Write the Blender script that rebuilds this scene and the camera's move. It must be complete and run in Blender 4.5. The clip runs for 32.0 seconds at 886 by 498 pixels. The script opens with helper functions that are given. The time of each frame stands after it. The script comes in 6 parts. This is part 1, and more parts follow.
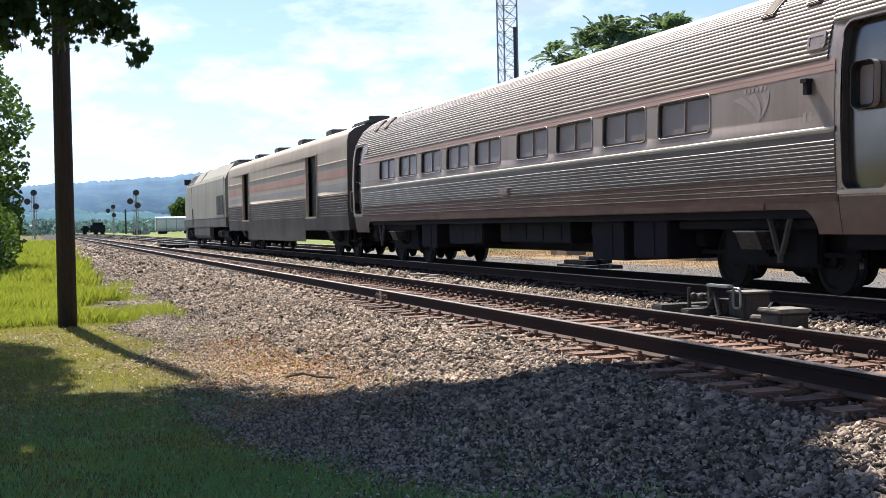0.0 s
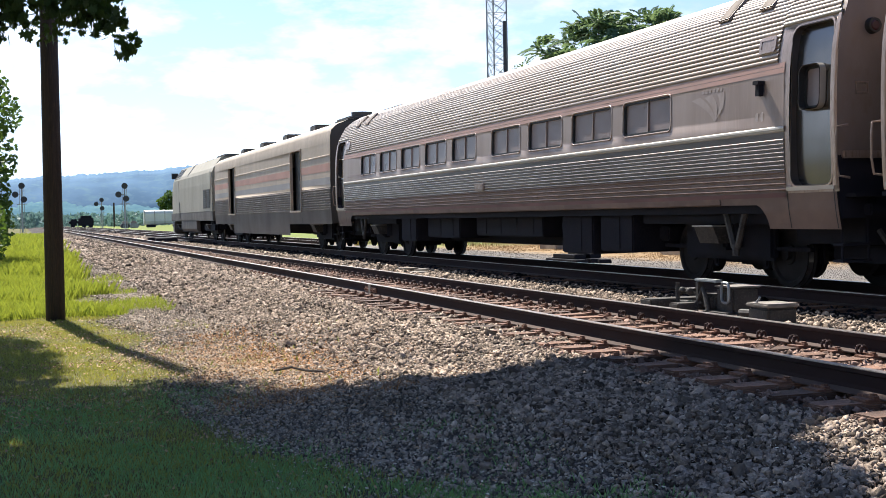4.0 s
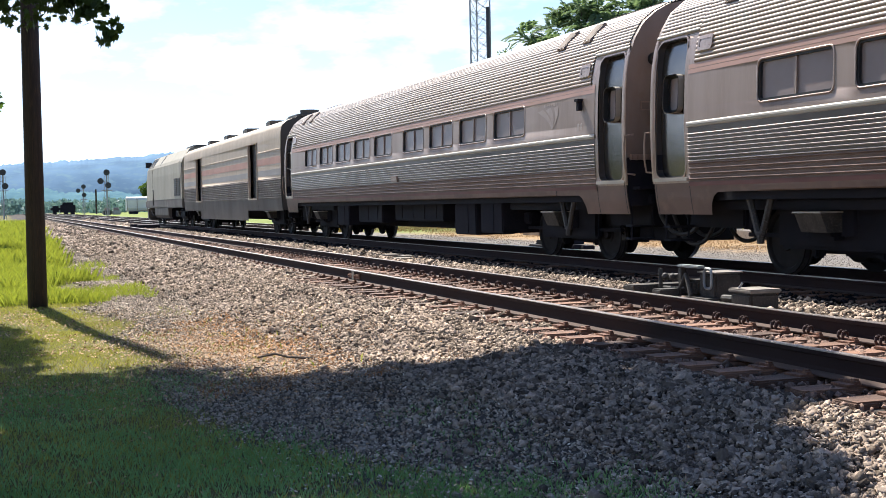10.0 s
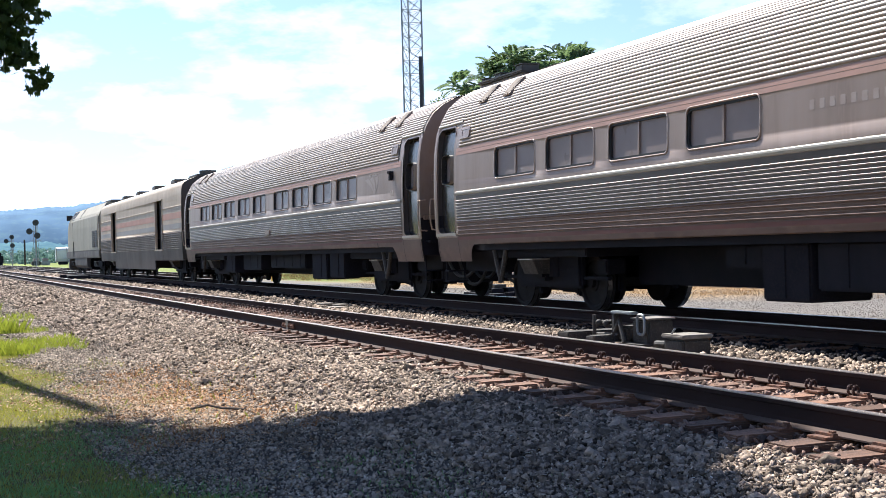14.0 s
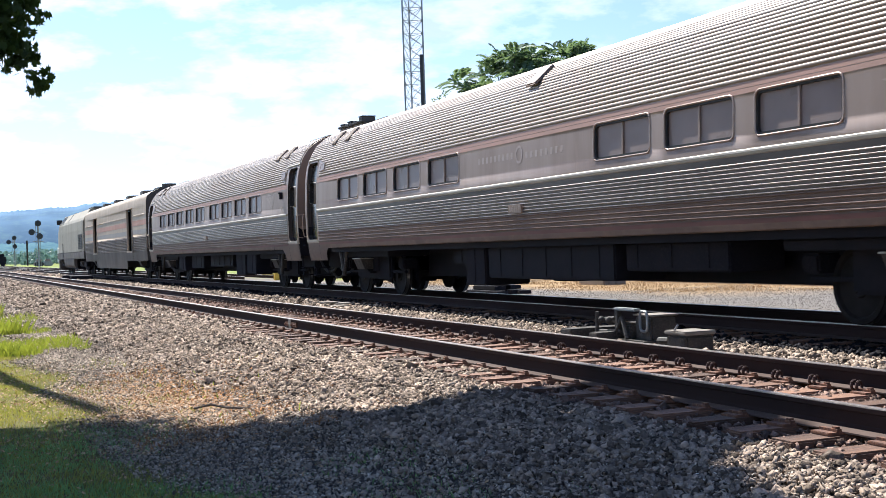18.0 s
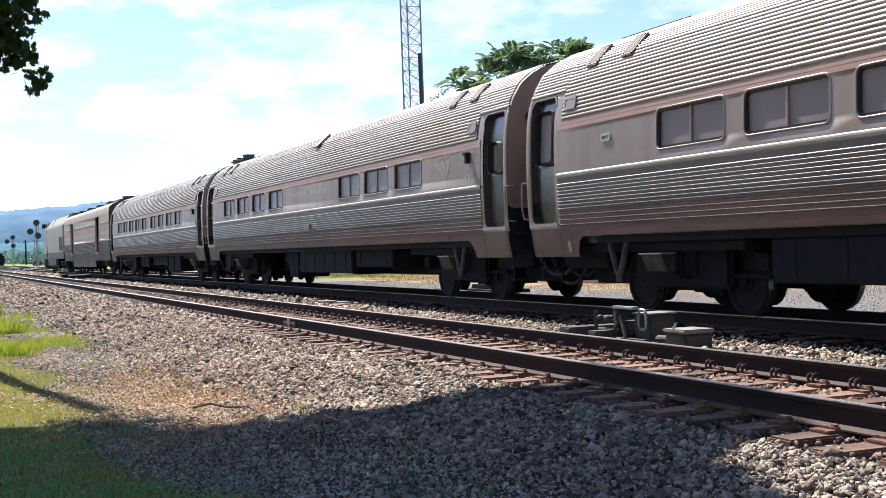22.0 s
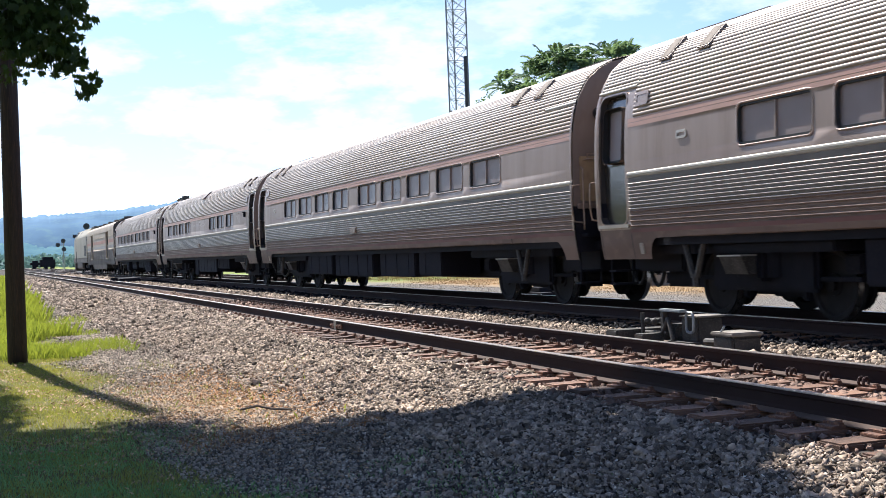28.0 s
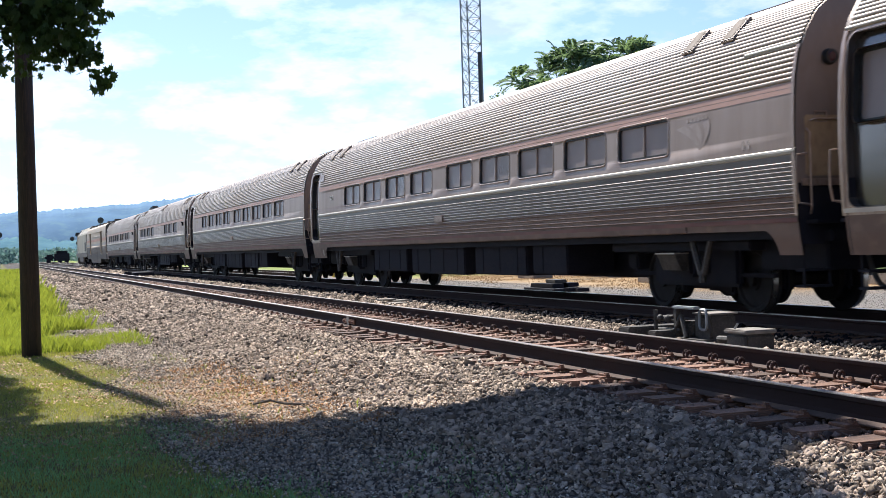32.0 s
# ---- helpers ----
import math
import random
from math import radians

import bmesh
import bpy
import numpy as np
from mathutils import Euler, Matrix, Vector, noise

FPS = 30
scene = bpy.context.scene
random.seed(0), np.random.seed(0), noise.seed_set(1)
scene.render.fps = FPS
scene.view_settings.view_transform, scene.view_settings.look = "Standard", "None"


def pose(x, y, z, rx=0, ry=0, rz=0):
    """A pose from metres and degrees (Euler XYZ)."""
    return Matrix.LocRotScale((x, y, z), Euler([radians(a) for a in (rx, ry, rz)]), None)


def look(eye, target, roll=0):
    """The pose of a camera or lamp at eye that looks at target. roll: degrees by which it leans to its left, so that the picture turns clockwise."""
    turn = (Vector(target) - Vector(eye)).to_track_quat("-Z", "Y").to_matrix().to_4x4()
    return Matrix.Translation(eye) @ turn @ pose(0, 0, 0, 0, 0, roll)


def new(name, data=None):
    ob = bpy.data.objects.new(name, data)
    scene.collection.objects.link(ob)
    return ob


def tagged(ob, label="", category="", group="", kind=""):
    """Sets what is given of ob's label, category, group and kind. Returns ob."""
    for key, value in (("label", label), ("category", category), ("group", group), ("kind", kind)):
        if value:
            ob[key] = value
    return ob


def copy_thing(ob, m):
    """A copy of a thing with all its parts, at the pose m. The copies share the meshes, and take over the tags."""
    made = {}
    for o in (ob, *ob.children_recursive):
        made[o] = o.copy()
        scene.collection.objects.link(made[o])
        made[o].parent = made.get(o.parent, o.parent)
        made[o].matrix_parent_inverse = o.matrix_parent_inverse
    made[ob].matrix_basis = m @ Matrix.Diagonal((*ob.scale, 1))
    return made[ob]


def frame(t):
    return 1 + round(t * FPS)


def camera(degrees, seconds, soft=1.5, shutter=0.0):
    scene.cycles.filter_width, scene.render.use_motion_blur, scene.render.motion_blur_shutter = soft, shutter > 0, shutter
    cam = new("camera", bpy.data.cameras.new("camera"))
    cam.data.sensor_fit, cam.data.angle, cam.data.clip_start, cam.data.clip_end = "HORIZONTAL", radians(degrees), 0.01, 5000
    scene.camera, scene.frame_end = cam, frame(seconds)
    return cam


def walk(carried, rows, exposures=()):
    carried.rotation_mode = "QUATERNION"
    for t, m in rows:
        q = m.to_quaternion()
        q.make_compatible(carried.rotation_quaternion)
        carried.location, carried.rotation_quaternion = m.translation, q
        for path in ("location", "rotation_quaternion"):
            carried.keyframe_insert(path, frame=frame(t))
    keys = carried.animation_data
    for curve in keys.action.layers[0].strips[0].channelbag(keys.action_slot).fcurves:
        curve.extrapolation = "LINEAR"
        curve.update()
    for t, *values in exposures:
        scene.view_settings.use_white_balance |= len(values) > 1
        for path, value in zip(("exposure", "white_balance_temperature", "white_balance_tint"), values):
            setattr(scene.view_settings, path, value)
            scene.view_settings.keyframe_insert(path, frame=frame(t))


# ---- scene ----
EXPOSURES = [(0.0, 1.01, 5380, 10), (3.5, 1.10, 5380, 10), (5.5, 1.26, 5380, 10), (12.4, 1.26, 5380, 10), (13.2, 1.24, 5210, 10), (29.5, 1.16, 5210, 10), (32.0, 1.09, 5210, 10)]
# seconds, yaw, pitch, roll of the hand-held camera, which stays on one spot
TURNS = [
    (0.0, -17.82, -1.22, 1.26),
    (0.5, -17.85, -1.30, 1.31),
    (1.0, -17.82, -1.49, 1.28),
    (1.5, -17.93, -1.55, 1.27),
    (2.0, -18.02, -1.62, 1.29),
    (2.5, -18.12, -1.70, 1.34),
    (3.0, -18.12, -1.45, 1.22),
    (3.5, -18.15, -1.44, 1.15),
    (5.5, -18.98, -2.21, 1.15),
    (6.0, -18.91, -2.50, 1.09),
    (6.5, -18.87, -2.61, 1.15),
    (7.0, -18.90, -2.01, 0.87),
    (7.5, -19.15, -1.82, 0.41),
    (8.0, -19.15, -1.77, 0.88),
    (8.5, -19.15, -1.80, 0.96),
    (9.0, -19.01, -1.90, 0.86),
    (9.5, -18.86, -2.04, 0.97),
    (10.0, -19.06, -2.13, 1.19),
    (10.5, -19.81, -2.20, 1.31),
    (11.0, -21.72, -2.25, 0.75),
    (11.5, -21.92, -1.74, 0.42),
    (12.0, -22.06, -1.45, 0.92),
    (12.5, -22.16, -1.30, 1.34),
    (13.0, -21.95, -0.28, 1.06),
    (13.5, -21.71, -0.06, 1.38),
    (14.0, -22.02, -0.03, 1.55),
    (14.5, -22.11, -0.06, 1.34),
    (15.0, -22.09, -0.09, 1.33),
    (15.5, -22.17, -0.31, 1.41),
    (17.5, -22.02, -0.20, 1.92),
    (18.0, -21.92, -0.12, 1.94),
    (18.5, -21.95, -0.14, 2.11),
    (19.0, -21.96, -0.20, 1.94),
    (19.5, -21.95, -0.29, 2.02),
    (20.0, -22.11, -0.31, 2.17),
    (20.5, -22.13, -0.32, 1.94),
    (21.0, -22.12, -0.31, 1.94),
    (21.5, -22.20, -0.20, 2.08),
    (22.0, -21.98, -0.18, 2.04),
    (22.5, -21.70, -0.17, 2.01),
    (23.0, -21.59, -0.17, 1.78),
    (23.5, -21.52, -0.21, 1.87),
    (24.0, -21.50, -0.25, 1.93),
    (24.5, -21.45, -0.32, 1.82),
    (25.0, -21.10, -0.14, 1.90),
    (25.5, -20.16, 0.14, 1.78),
    (27.5, -19.90, 0.02, 1.92),
    (28.0, -19.91, 0.02, 2.12),
    (28.5, -19.78, 0.01, 2.04),
    (29.0, -19.42, 0.04, 2.00),
    (29.5, -19.21, -0.02, 2.16),
    (30.0, -19.18, 0.06, 2.11),
    (30.5, -19.08, 0.24, 2.00),
    (31.0, -19.11, 0.18, 2.09),
    (31.5, -19.32, 0.01, 2.05),
    (32.0, -19.32, -0.15, 1.83),
]
EYE = (0.0, 0.0, 1.074)
# seconds, metres that the train stands along the track
RUN = [(0, 36.06), (1, 36.09), (2, 36.23), (3, 36.49), (3.5, 36.65), (5.5, 37.63), (6, 37.96), (7, 38.75), (8, 39.64), (9, 40.65), (10, 41.82), (11, 43.05), (12, 44.47), (13, 46.05), (14, 47.86), (15, 49.86), (15.5, 50.90), (17.5, 55.85), (18, 57.15), (19, 59.99), (20, 63.07), (21, 66.35), (22, 69.76), (23, 73.38), (24, 77.21), (25, 81.30), (25.5, 83.42), (27.5, 92.56), (28, 94.97), (29, 99.86), (30, 104.81), (31, 109.98), (32, 115.19)]

cam = camera(38.42, 32.0, soft=0.7, shutter=0.3)
walk(cam, [(t, pose(*EYE, 90 + p, r, y)) for t, y, p, r in TURNS], EXPOSURES)

# ---- light ----
SUN_AZ, SUN_EL = 7.0, 50.0      # degrees to the left of the track's line, and above the horizon
to_sun = Vector((-math.sin(radians(SUN_AZ)) * math.cos(radians(SUN_EL)),
                 math.cos(radians(SUN_AZ)) * math.cos(radians(SUN_EL)), math.sin(radians(SUN_EL))))
sun = new("sun", bpy.data.lights.new("sun", "SUN"))
sun.data.energy, sun.data.angle, sun.data.color = 5.0, radians(0.6), (1.0, 0.855, 0.64)
sun.matrix_world = look(to_sun * 60, (0, 0, 0))

world = bpy.data.worlds.new("sky")
scene.world = world
world.use_nodes = True
wt = world.node_tree
wt.nodes.clear()


def wnode(kind, **props):
    n = wt.nodes.new(kind)
    for k, v in props.items():
        n.inputs[k].default_value = v
    return n


w_out = wnode("ShaderNodeOutputWorld")
w_bg = wnode("ShaderNodeBackground", Strength=0.068)
w_sky = wnode("ShaderNodeTexSky")
w_sky.sky_type, w_sky.sun_disc = "NISHITA", False
w_sky.sun_elevation, w_sky.sun_rotation = radians(SUN_EL), radians(-SUN_AZ)
w_sky.dust_density, w_sky.air_density, w_sky.ozone_density = 0.7, 1.0, 2.4
w_co = wnode("ShaderNodeTexCoord")
w_map = wnode("ShaderNodeMapping")
w_map.inputs["Scale"].default_value = (1.0, 1.0, 2.6)
w_noise = wnode("ShaderNodeTexNoise", Scale=10.5, Detail=9.0, Roughness=0.58)
w_ramp = wnode("ShaderNodeValToRGB")
w_ramp.color_ramp.elements[0].position, w_ramp.color_ramp.elements[1].position = 0.44, 0.56
w_mix = wnode("ShaderNodeMixRGB")
w_bw = wnode("ShaderNodeRGBToBW")                  # clouds: as bright as the sky round them and half again, and white
w_gain = wnode("ShaderNodeMixRGB", Fac=1.0)
w_gain.blend_type = "MULTIPLY"
wt.links.new(w_sky.outputs[0], w_bw.inputs[0])
wt.links.new(w_bw.outputs[0], w_gain.inputs[1])
w_shade = wnode("ShaderNodeMixRGB", Color1=(1.44, 1.46, 1.49, 1), Color2=(0.98, 1.06, 1.17, 1))
w_patch = wnode("ShaderNodeTexNoise", Scale=17.0, Detail=5.0, Roughness=0.55)
w_pramp = wnode("ShaderNodeValToRGB")
w_pramp.color_ramp.elements[0].position, w_pramp.color_ramp.elements[1].position = 0.54, 0.68
wt.links.new(w_map.outputs[0], w_patch.inputs["Vector"])
wt.links.new(w_patch.outputs["Fac"], w_pramp.inputs[0])
wt.links.new(w_pramp.outputs[0], w_shade.inputs[0])
wt.links.new(w_shade.outputs[0], w_gain.inputs[2])
wt.links.new(w_gain.outputs[0], w_mix.inputs[2])
wt.links.new(w_co.outputs["Generated"], w_map.inputs["Vector"])
wt.links.new(w_map.outputs[0], w_noise.inputs["Vector"])
wt.links.new(w_noise.outputs["Fac"], w_ramp.inputs[0])
w_dir = wnode("ShaderNodeSeparateXYZ")              # clouds stand low in the sky, blue overhead
w_high = wnode("ShaderNodeMapRange")
w_high.inputs["From Min"].default_value, w_high.inputs["From Max"].default_value = 0.22, 0.5
w_high.inputs["To Min"].default_value, w_high.inputs["To Max"].default_value = 1.0, 0.08
w_fade = wnode("ShaderNodeMath")
w_fade.operation = "MULTIPLY"
wt.links.new(w_co.outputs["Generated"], w_dir.inputs[0])
wt.links.new(w_dir.outputs["Z"], w_high.inputs["Value"])
wt.links.new(w_ramp.outputs[0], w_fade.inputs[0])
wt.links.new(w_high.outputs[0], w_fade.inputs[1])
wt.links.new(w_fade.outputs[0], w_mix.inputs[0])
wt.links.new(w_sky.outputs[0], w_mix.inputs[1])
w_sep = wnode("ShaderNodeSeparateXYZ")              # white summer haze low over the horizon
w_low = wnode("ShaderNodeMapRange")
w_low.inputs["From Min"].default_value, w_low.inputs["From Max"].default_value = 0.0, 0.46
w_low.inputs["To Min"].default_value, w_low.inputs["To Max"].default_value = 0.58, 0.0
w_white = wnode("ShaderNodeMixRGB", Fac=1.0, Color2=(0.90, 0.97, 1.04, 1))
w_white.blend_type = "MULTIPLY"
w_haze = wnode("ShaderNodeMixRGB")
wt.links.new(w_co.outputs["Generated"], w_sep.inputs[0])
wt.links.new(w_sep.outputs["Z"], w_low.inputs["Value"])
wt.links.new(w_bw.outputs[0], w_white.inputs[1])
wt.links.new(w_low.outputs[0], w_haze.inputs[0])
wt.links.new(w_mix.outputs[0], w_haze.inputs[1])
wt.links.new(w_white.outputs[0], w_haze.inputs[2])
wt.links.new(w_haze.outputs[0], w_bg.inputs["Color"])
wt.links.new(w_bg.outputs[0], w_out.inputs[0])


# ---- materials ----
def mat(name, c1, c2=None, scale=6.0, rough=0.6, metal=0.0, bump=0.0, fine=60.0, stretch=(1, 1, 1), c3=None, island=0.0, spec=0.5, single=0.0):
    """A surface of two or three mottled colours with grain; c3 is the dirt; island: how much single pieces differ."""
    m = bpy.data.materials.new(name)
    m.use_nodes = True
    nt = m.node_tree
    nd, ln = nt.nodes, nt.links
    b = nd["Principled BSDF"]
    b.inputs["Metallic"].default_value = metal
    b.inputs["Specular IOR Level"].default_value = spec
    co, mp = nd.new("ShaderNodeTexCoord"), nd.new("ShaderNodeMapping")
    mp.inputs["Scale"].default_value = stretch
    ln.new(co.outputs["Object"], mp.inputs["Vector"])
    n1 = nd.new("ShaderNodeTexNoise")
    n1.inputs["Scale"].default_value, n1.inputs["Detail"].default_value = scale, 6
    ln.new(mp.outputs[0], n1.inputs["Vector"])
    n2 = nd.new("ShaderNodeTexNoise")
    n2.inputs["Scale"].default_value, n2.inputs["Detail"].default_value = fine, 4
    ln.new(mp.outputs[0], n2.inputs["Vector"])
    mx = nd.new("ShaderNodeMixRGB")
    mx.inputs[1].default_value = (*c1, 1)
    mx.inputs[2].default_value = (*(c2 or c1), 1)
    rp = nd.new("ShaderNodeValToRGB")
    rp.color_ramp.elements[0].position, rp.color_ramp.elements[1].position = 0.35, 0.65
    ln.new(n1.outputs["Fac"], rp.inputs[0])
    ln.new(rp.outputs[0], mx.inputs[0])
    last = mx.outputs[0]
    if c3:
        m3, r3 = nd.new("ShaderNodeMixRGB"), nd.new("ShaderNodeValToRGB")
        r3.color_ramp.elements[0].position, r3.color_ramp.elements[1].position = 0.5, 0.72
        ln.new(n2.outputs["Fac"], r3.inputs[0])
        ln.new(r3.outputs[0], m3.inputs[0])
        ln.new(last, m3.inputs[1])
        m3.inputs[2].default_value = (*c3, 1)
        last = m3.outputs[0]
    if island:
        ge, hs, mr = nd.new("ShaderNodeNewGeometry"), nd.new("ShaderNodeHueSaturation"), nd.new("ShaderNodeMapRange")
        mr.inputs["To Min"].default_value, mr.inputs["To Max"].default_value = 1 - island, 1 + island
        ln.new(ge.outputs["Random Per Island"], mr.inputs["Value"])
        ln.new(mr.outputs[0], hs.inputs["Value"])
        ln.new(last, hs.inputs["Color"])
        last = hs.outputs[0]
    if single:
        oi, hs, mr = nd.new("ShaderNodeObjectInfo"), nd.new("ShaderNodeHueSaturation"), nd.new("ShaderNodeMapRange")
        mr.inputs["To Min"].default_value, mr.inputs["To Max"].default_value = 1 - single, 1 + single
        ln.new(oi.outputs["Random"], mr.inputs["Value"])
        ln.new(mr.outputs[0], hs.inputs["Value"])
        ln.new(last, hs.inputs["Color"])
        last = hs.outputs[0]
    ln.new(last, b.inputs["Base Color"])
    ra = nd.new("ShaderNodeMapRange")
    ra.inputs["To Min"].default_value, ra.inputs["To Max"].default_value = max(0.02, rough - 0.1), min(1, rough + 0.1)
    ln.new(n1.outputs["Fac"], ra.inputs["Value"])
    ln.new(ra.outputs[0], b.inputs["Roughness"])
    if bump:
        bp = nd.new("ShaderNodeBump")
        bp.inputs["Strength"].default_value, bp.inputs["Distance"].default_value = min(1, bump), 0.02
        ln.new(n2.outputs["Fac"], bp.inputs["Height"])
        ln.new(bp.outputs[0], b.inputs["Normal"])
    return m


def leaf_mat(name, c1, c2, glow=(1.9, 1.7, 0.8)):
    m = mat(name, c1, c2, 0.8, 0.6, island=0.35, spec=0.3)
    nt = m.node_tree
    b, out = nt.nodes["Principled BSDF"], nt.nodes["Material Output"]
    tr, ms = nt.nodes.new("ShaderNodeBsdfTranslucent"), nt.nodes.new("ShaderNodeMixShader")
    tr.inputs["Color"].default_value = (c2[0] * glow[0], c2[1] * glow[1], c2[2] * glow[2], 1)
    ms.inputs[0].default_value = 0.35
    nt.links.new(b.outputs[0], ms.inputs[1])
    nt.links.new(tr.outputs[0], ms.inputs[2])
    nt.links.new(ms.outputs[0], out.inputs["Surface"])
    return m


SILL = mat("rust_brown_sill", (0.20, 0.13, 0.098), (0.148, 0.094, 0.07), 1.6, 0.55, 0.2, 0.05, 9, (1, 0.4, 0.6), (0.222, 0.145, 0.106))
STEEL = mat("grimy_stainless", (0.45, 0.342, 0.28), (0.355, 0.265, 0.215), 0.9, 0.38, 0.6, 0.03, 14, (3.0, 3.0, 0.5), (0.27, 0.197, 0.157))
STEEL_ROOF = mat("roof_stainless", (0.405, 0.338, 0.285), (0.325, 0.262, 0.216), 0.8, 0.46, 0.5, 0.02, 10, (1, 0.25, 1), (0.315, 0.238, 0.188), spec=0.35)
# polished flutes; the dark surroundings they mirror are put into this colour
FLUTE = mat("reflection_dark_flutes", (0.138, 0.112, 0.098), (0.096, 0.077, 0.067), 0.9, 0.40, 0.5, 0.02, 12, (2, 0.5, 2), (0.12, 0.093, 0.078), spec=0.35)
BEAD = mat("bright_bead_steel", (0.46, 0.40, 0.352), (0.36, 0.31, 0.272), 1.2, 0.42, 0.65, 0.02, 20, (2, 0.3, 2), (0.27, 0.222, 0.188))
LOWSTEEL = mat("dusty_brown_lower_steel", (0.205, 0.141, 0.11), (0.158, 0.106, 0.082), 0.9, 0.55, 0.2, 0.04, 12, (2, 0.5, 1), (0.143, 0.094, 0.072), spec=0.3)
VENT = mat("brown_vent_mesh", (0.17, 0.12, 0.085), (0.12, 0.085, 0.06), 6, 0.8)
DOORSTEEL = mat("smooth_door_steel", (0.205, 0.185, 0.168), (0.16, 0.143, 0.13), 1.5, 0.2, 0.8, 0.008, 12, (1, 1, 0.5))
# ballast under the train, its shade put into the dark stone colour
SHADE_BALLAST = mat("train_shade_ballast", (0.021, 0.0195, 0.023), (0.014, 0.0133, 0.016), 1.2, 0.9, 0, 0.25, 60, c3=(0.032, 0.028, 0.03), island=0.4, spec=0.12)
CABGLASS = mat("cab_glass", (0.035, 0.038, 0.042), (0.025, 0.028, 0.032), 3, 0.5, spec=0.15)
STEEL_BRIGHT = mat("bright_stainless", (0.50, 0.45, 0.385), (0.41, 0.365, 0.31), 2, 0.48, 0.4, 0.02, 30)
SILL_RED = mat("dark_maroon_stripe", (0.20, 0.088, 0.075), (0.155, 0.07, 0.06), 1.2, 0.55, 0.2, 0.02, 12)
BAND = mat("satin_window_band", (0.38, 0.293, 0.244), (0.30, 0.228, 0.188), 0.8, 0.46, 0.42, 0.02, 12, (2.6, 2.6, 0.28), (0.362, 0.272, 0.224), spec=0.3)
RED_LINE = mat("faded_red_stripe", (0.50, 0.30, 0.235), (0.43, 0.275, 0.22), 1.2, 0.55, 0.25, 0.02, 12)
GLASS = mat("dark_window_pane", (0.29, 0.232, 0.212), (0.335, 0.27, 0.25), 1.5, 0.30, 0.0, spec=0.16)
# lower end panel; golden light on the steel is put into this tan
ENDGOLD = mat("golden_lit_end_panel", (0.46, 0.335, 0.205), (0.36, 0.26, 0.16), 1.6, 0.5, 0.3, 0.04, 9, (1, 1, 0.6), (0.30, 0.21, 0.14))
# jamb steel, darkened in its colour for the shade of the recess
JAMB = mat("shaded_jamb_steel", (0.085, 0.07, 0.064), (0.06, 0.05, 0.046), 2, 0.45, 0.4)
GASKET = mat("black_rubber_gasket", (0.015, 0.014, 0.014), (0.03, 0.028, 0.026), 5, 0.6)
ENDWALL = mat("dusty_end_steel", (0.27, 0.215, 0.187), (0.21, 0.163, 0.142), 1.6, 0.5, 0.35, 0.04, 9, (1, 1, 0.6), (0.235, 0.176, 0.142))
# blue-black of the veiled shade under the cars is put into these two
BLACK = mat("black_underframe", (0.012, 0.0125, 0.019), (0.02, 0.019, 0.026), 3, 0.75, 0.0, 0.1, 40, spec=0.15)
BROWNBOX = mat("dusty_equipment_box", (0.0125, 0.0125, 0.019), (0.02, 0.019, 0.025), 2.5, 0.8, 0.0, 0.05, 30, c3=(0.026, 0.022, 0.026), spec=0.12)
WHEEL = mat("wheel_steel", (0.02, 0.017, 0.017), (0.014, 0.012, 0.012), 4, 0.75, 0.0, spec=0.2)
RIM = mat("polished_wheel_tread", (0.4, 0.38, 0.36), (0.3, 0.28, 0.27), 8, 0.3, 0.9)
LOCO_GREY = mat("silver_grey_paint", (0.44, 0.39, 0.295), (0.38, 0.335, 0.255), 0.8, 0.55, 0.1, 0.02, 14, (1, 1, 0.5), (0.33, 0.285, 0.215), spec=0.25)
LOCO_DARK = mat("dark_grey_sill_paint", (0.15, 0.125, 0.105), (0.11, 0.092, 0.078), 1.2, 0.6, 0.05, 0.03, 20, spec=0.25)
BAG_SIDE = mat("baggage_stainless", (0.53, 0.425, 0.315), (0.46, 0.365, 0.268), 0.6, 0.55, 0.12, 0.02, 10, (2, 2, 0.5), (0.42, 0.33, 0.245), spec=0.25)
BAG_LOW = mat("baggage_lower_flutes", (0.118, 0.086, 0.068), (0.088, 0.063, 0.05), 0.9, 0.55, 0.1, 0.03, 14, spec=0.25)
BAG_RED = mat("orange_red_stripe", (0.50, 0.235, 0.15), (0.43, 0.215, 0.145), 0.8, 0.5, 0.1)
BAG_BLUE = mat("faded_blue_stripe", (0.335, 0.29, 0.26), (0.29, 0.252, 0.23), 0.8, 0.5, 0.1)
DARK_ROOF = mat("dark_roof_paint", (0.06, 0.055, 0.05), (0.09, 0.08, 0.07), 1, 0.6, 0.1)
LAMP_RED = mat("dark_marker_glass", (0.055, 0.018, 0.024), (0.04, 0.014, 0.02), 4, 0.2)
HOSE = mat("black_hose", (0.03, 0.028, 0.027), (0.05, 0.045, 0.04), 8, 0.6)
PALE = mat("worn_pale_decal", (0.415, 0.325, 0.272), (0.36, 0.276, 0.23), 5, 0.46, 0.4)
BARS = mat("faint_lettering", (0.45, 0.36, 0.31), (0.40, 0.31, 0.262), 6, 0.45, 0.35)
RAIL = mat("brown_rail_web", (0.03, 0.0185, 0.018), (0.045, 0.027, 0.024), 2, 0.8, 0.0, 0.06, 40, (1, 0.3, 1), spec=0.12)
FOOT = mat("rusty_rail_foot", (0.115, 0.08, 0.066), (0.075, 0.052, 0.044), 2, 0.85, 0, 0.1, 40, (1, 0.3, 1), spec=0.15)
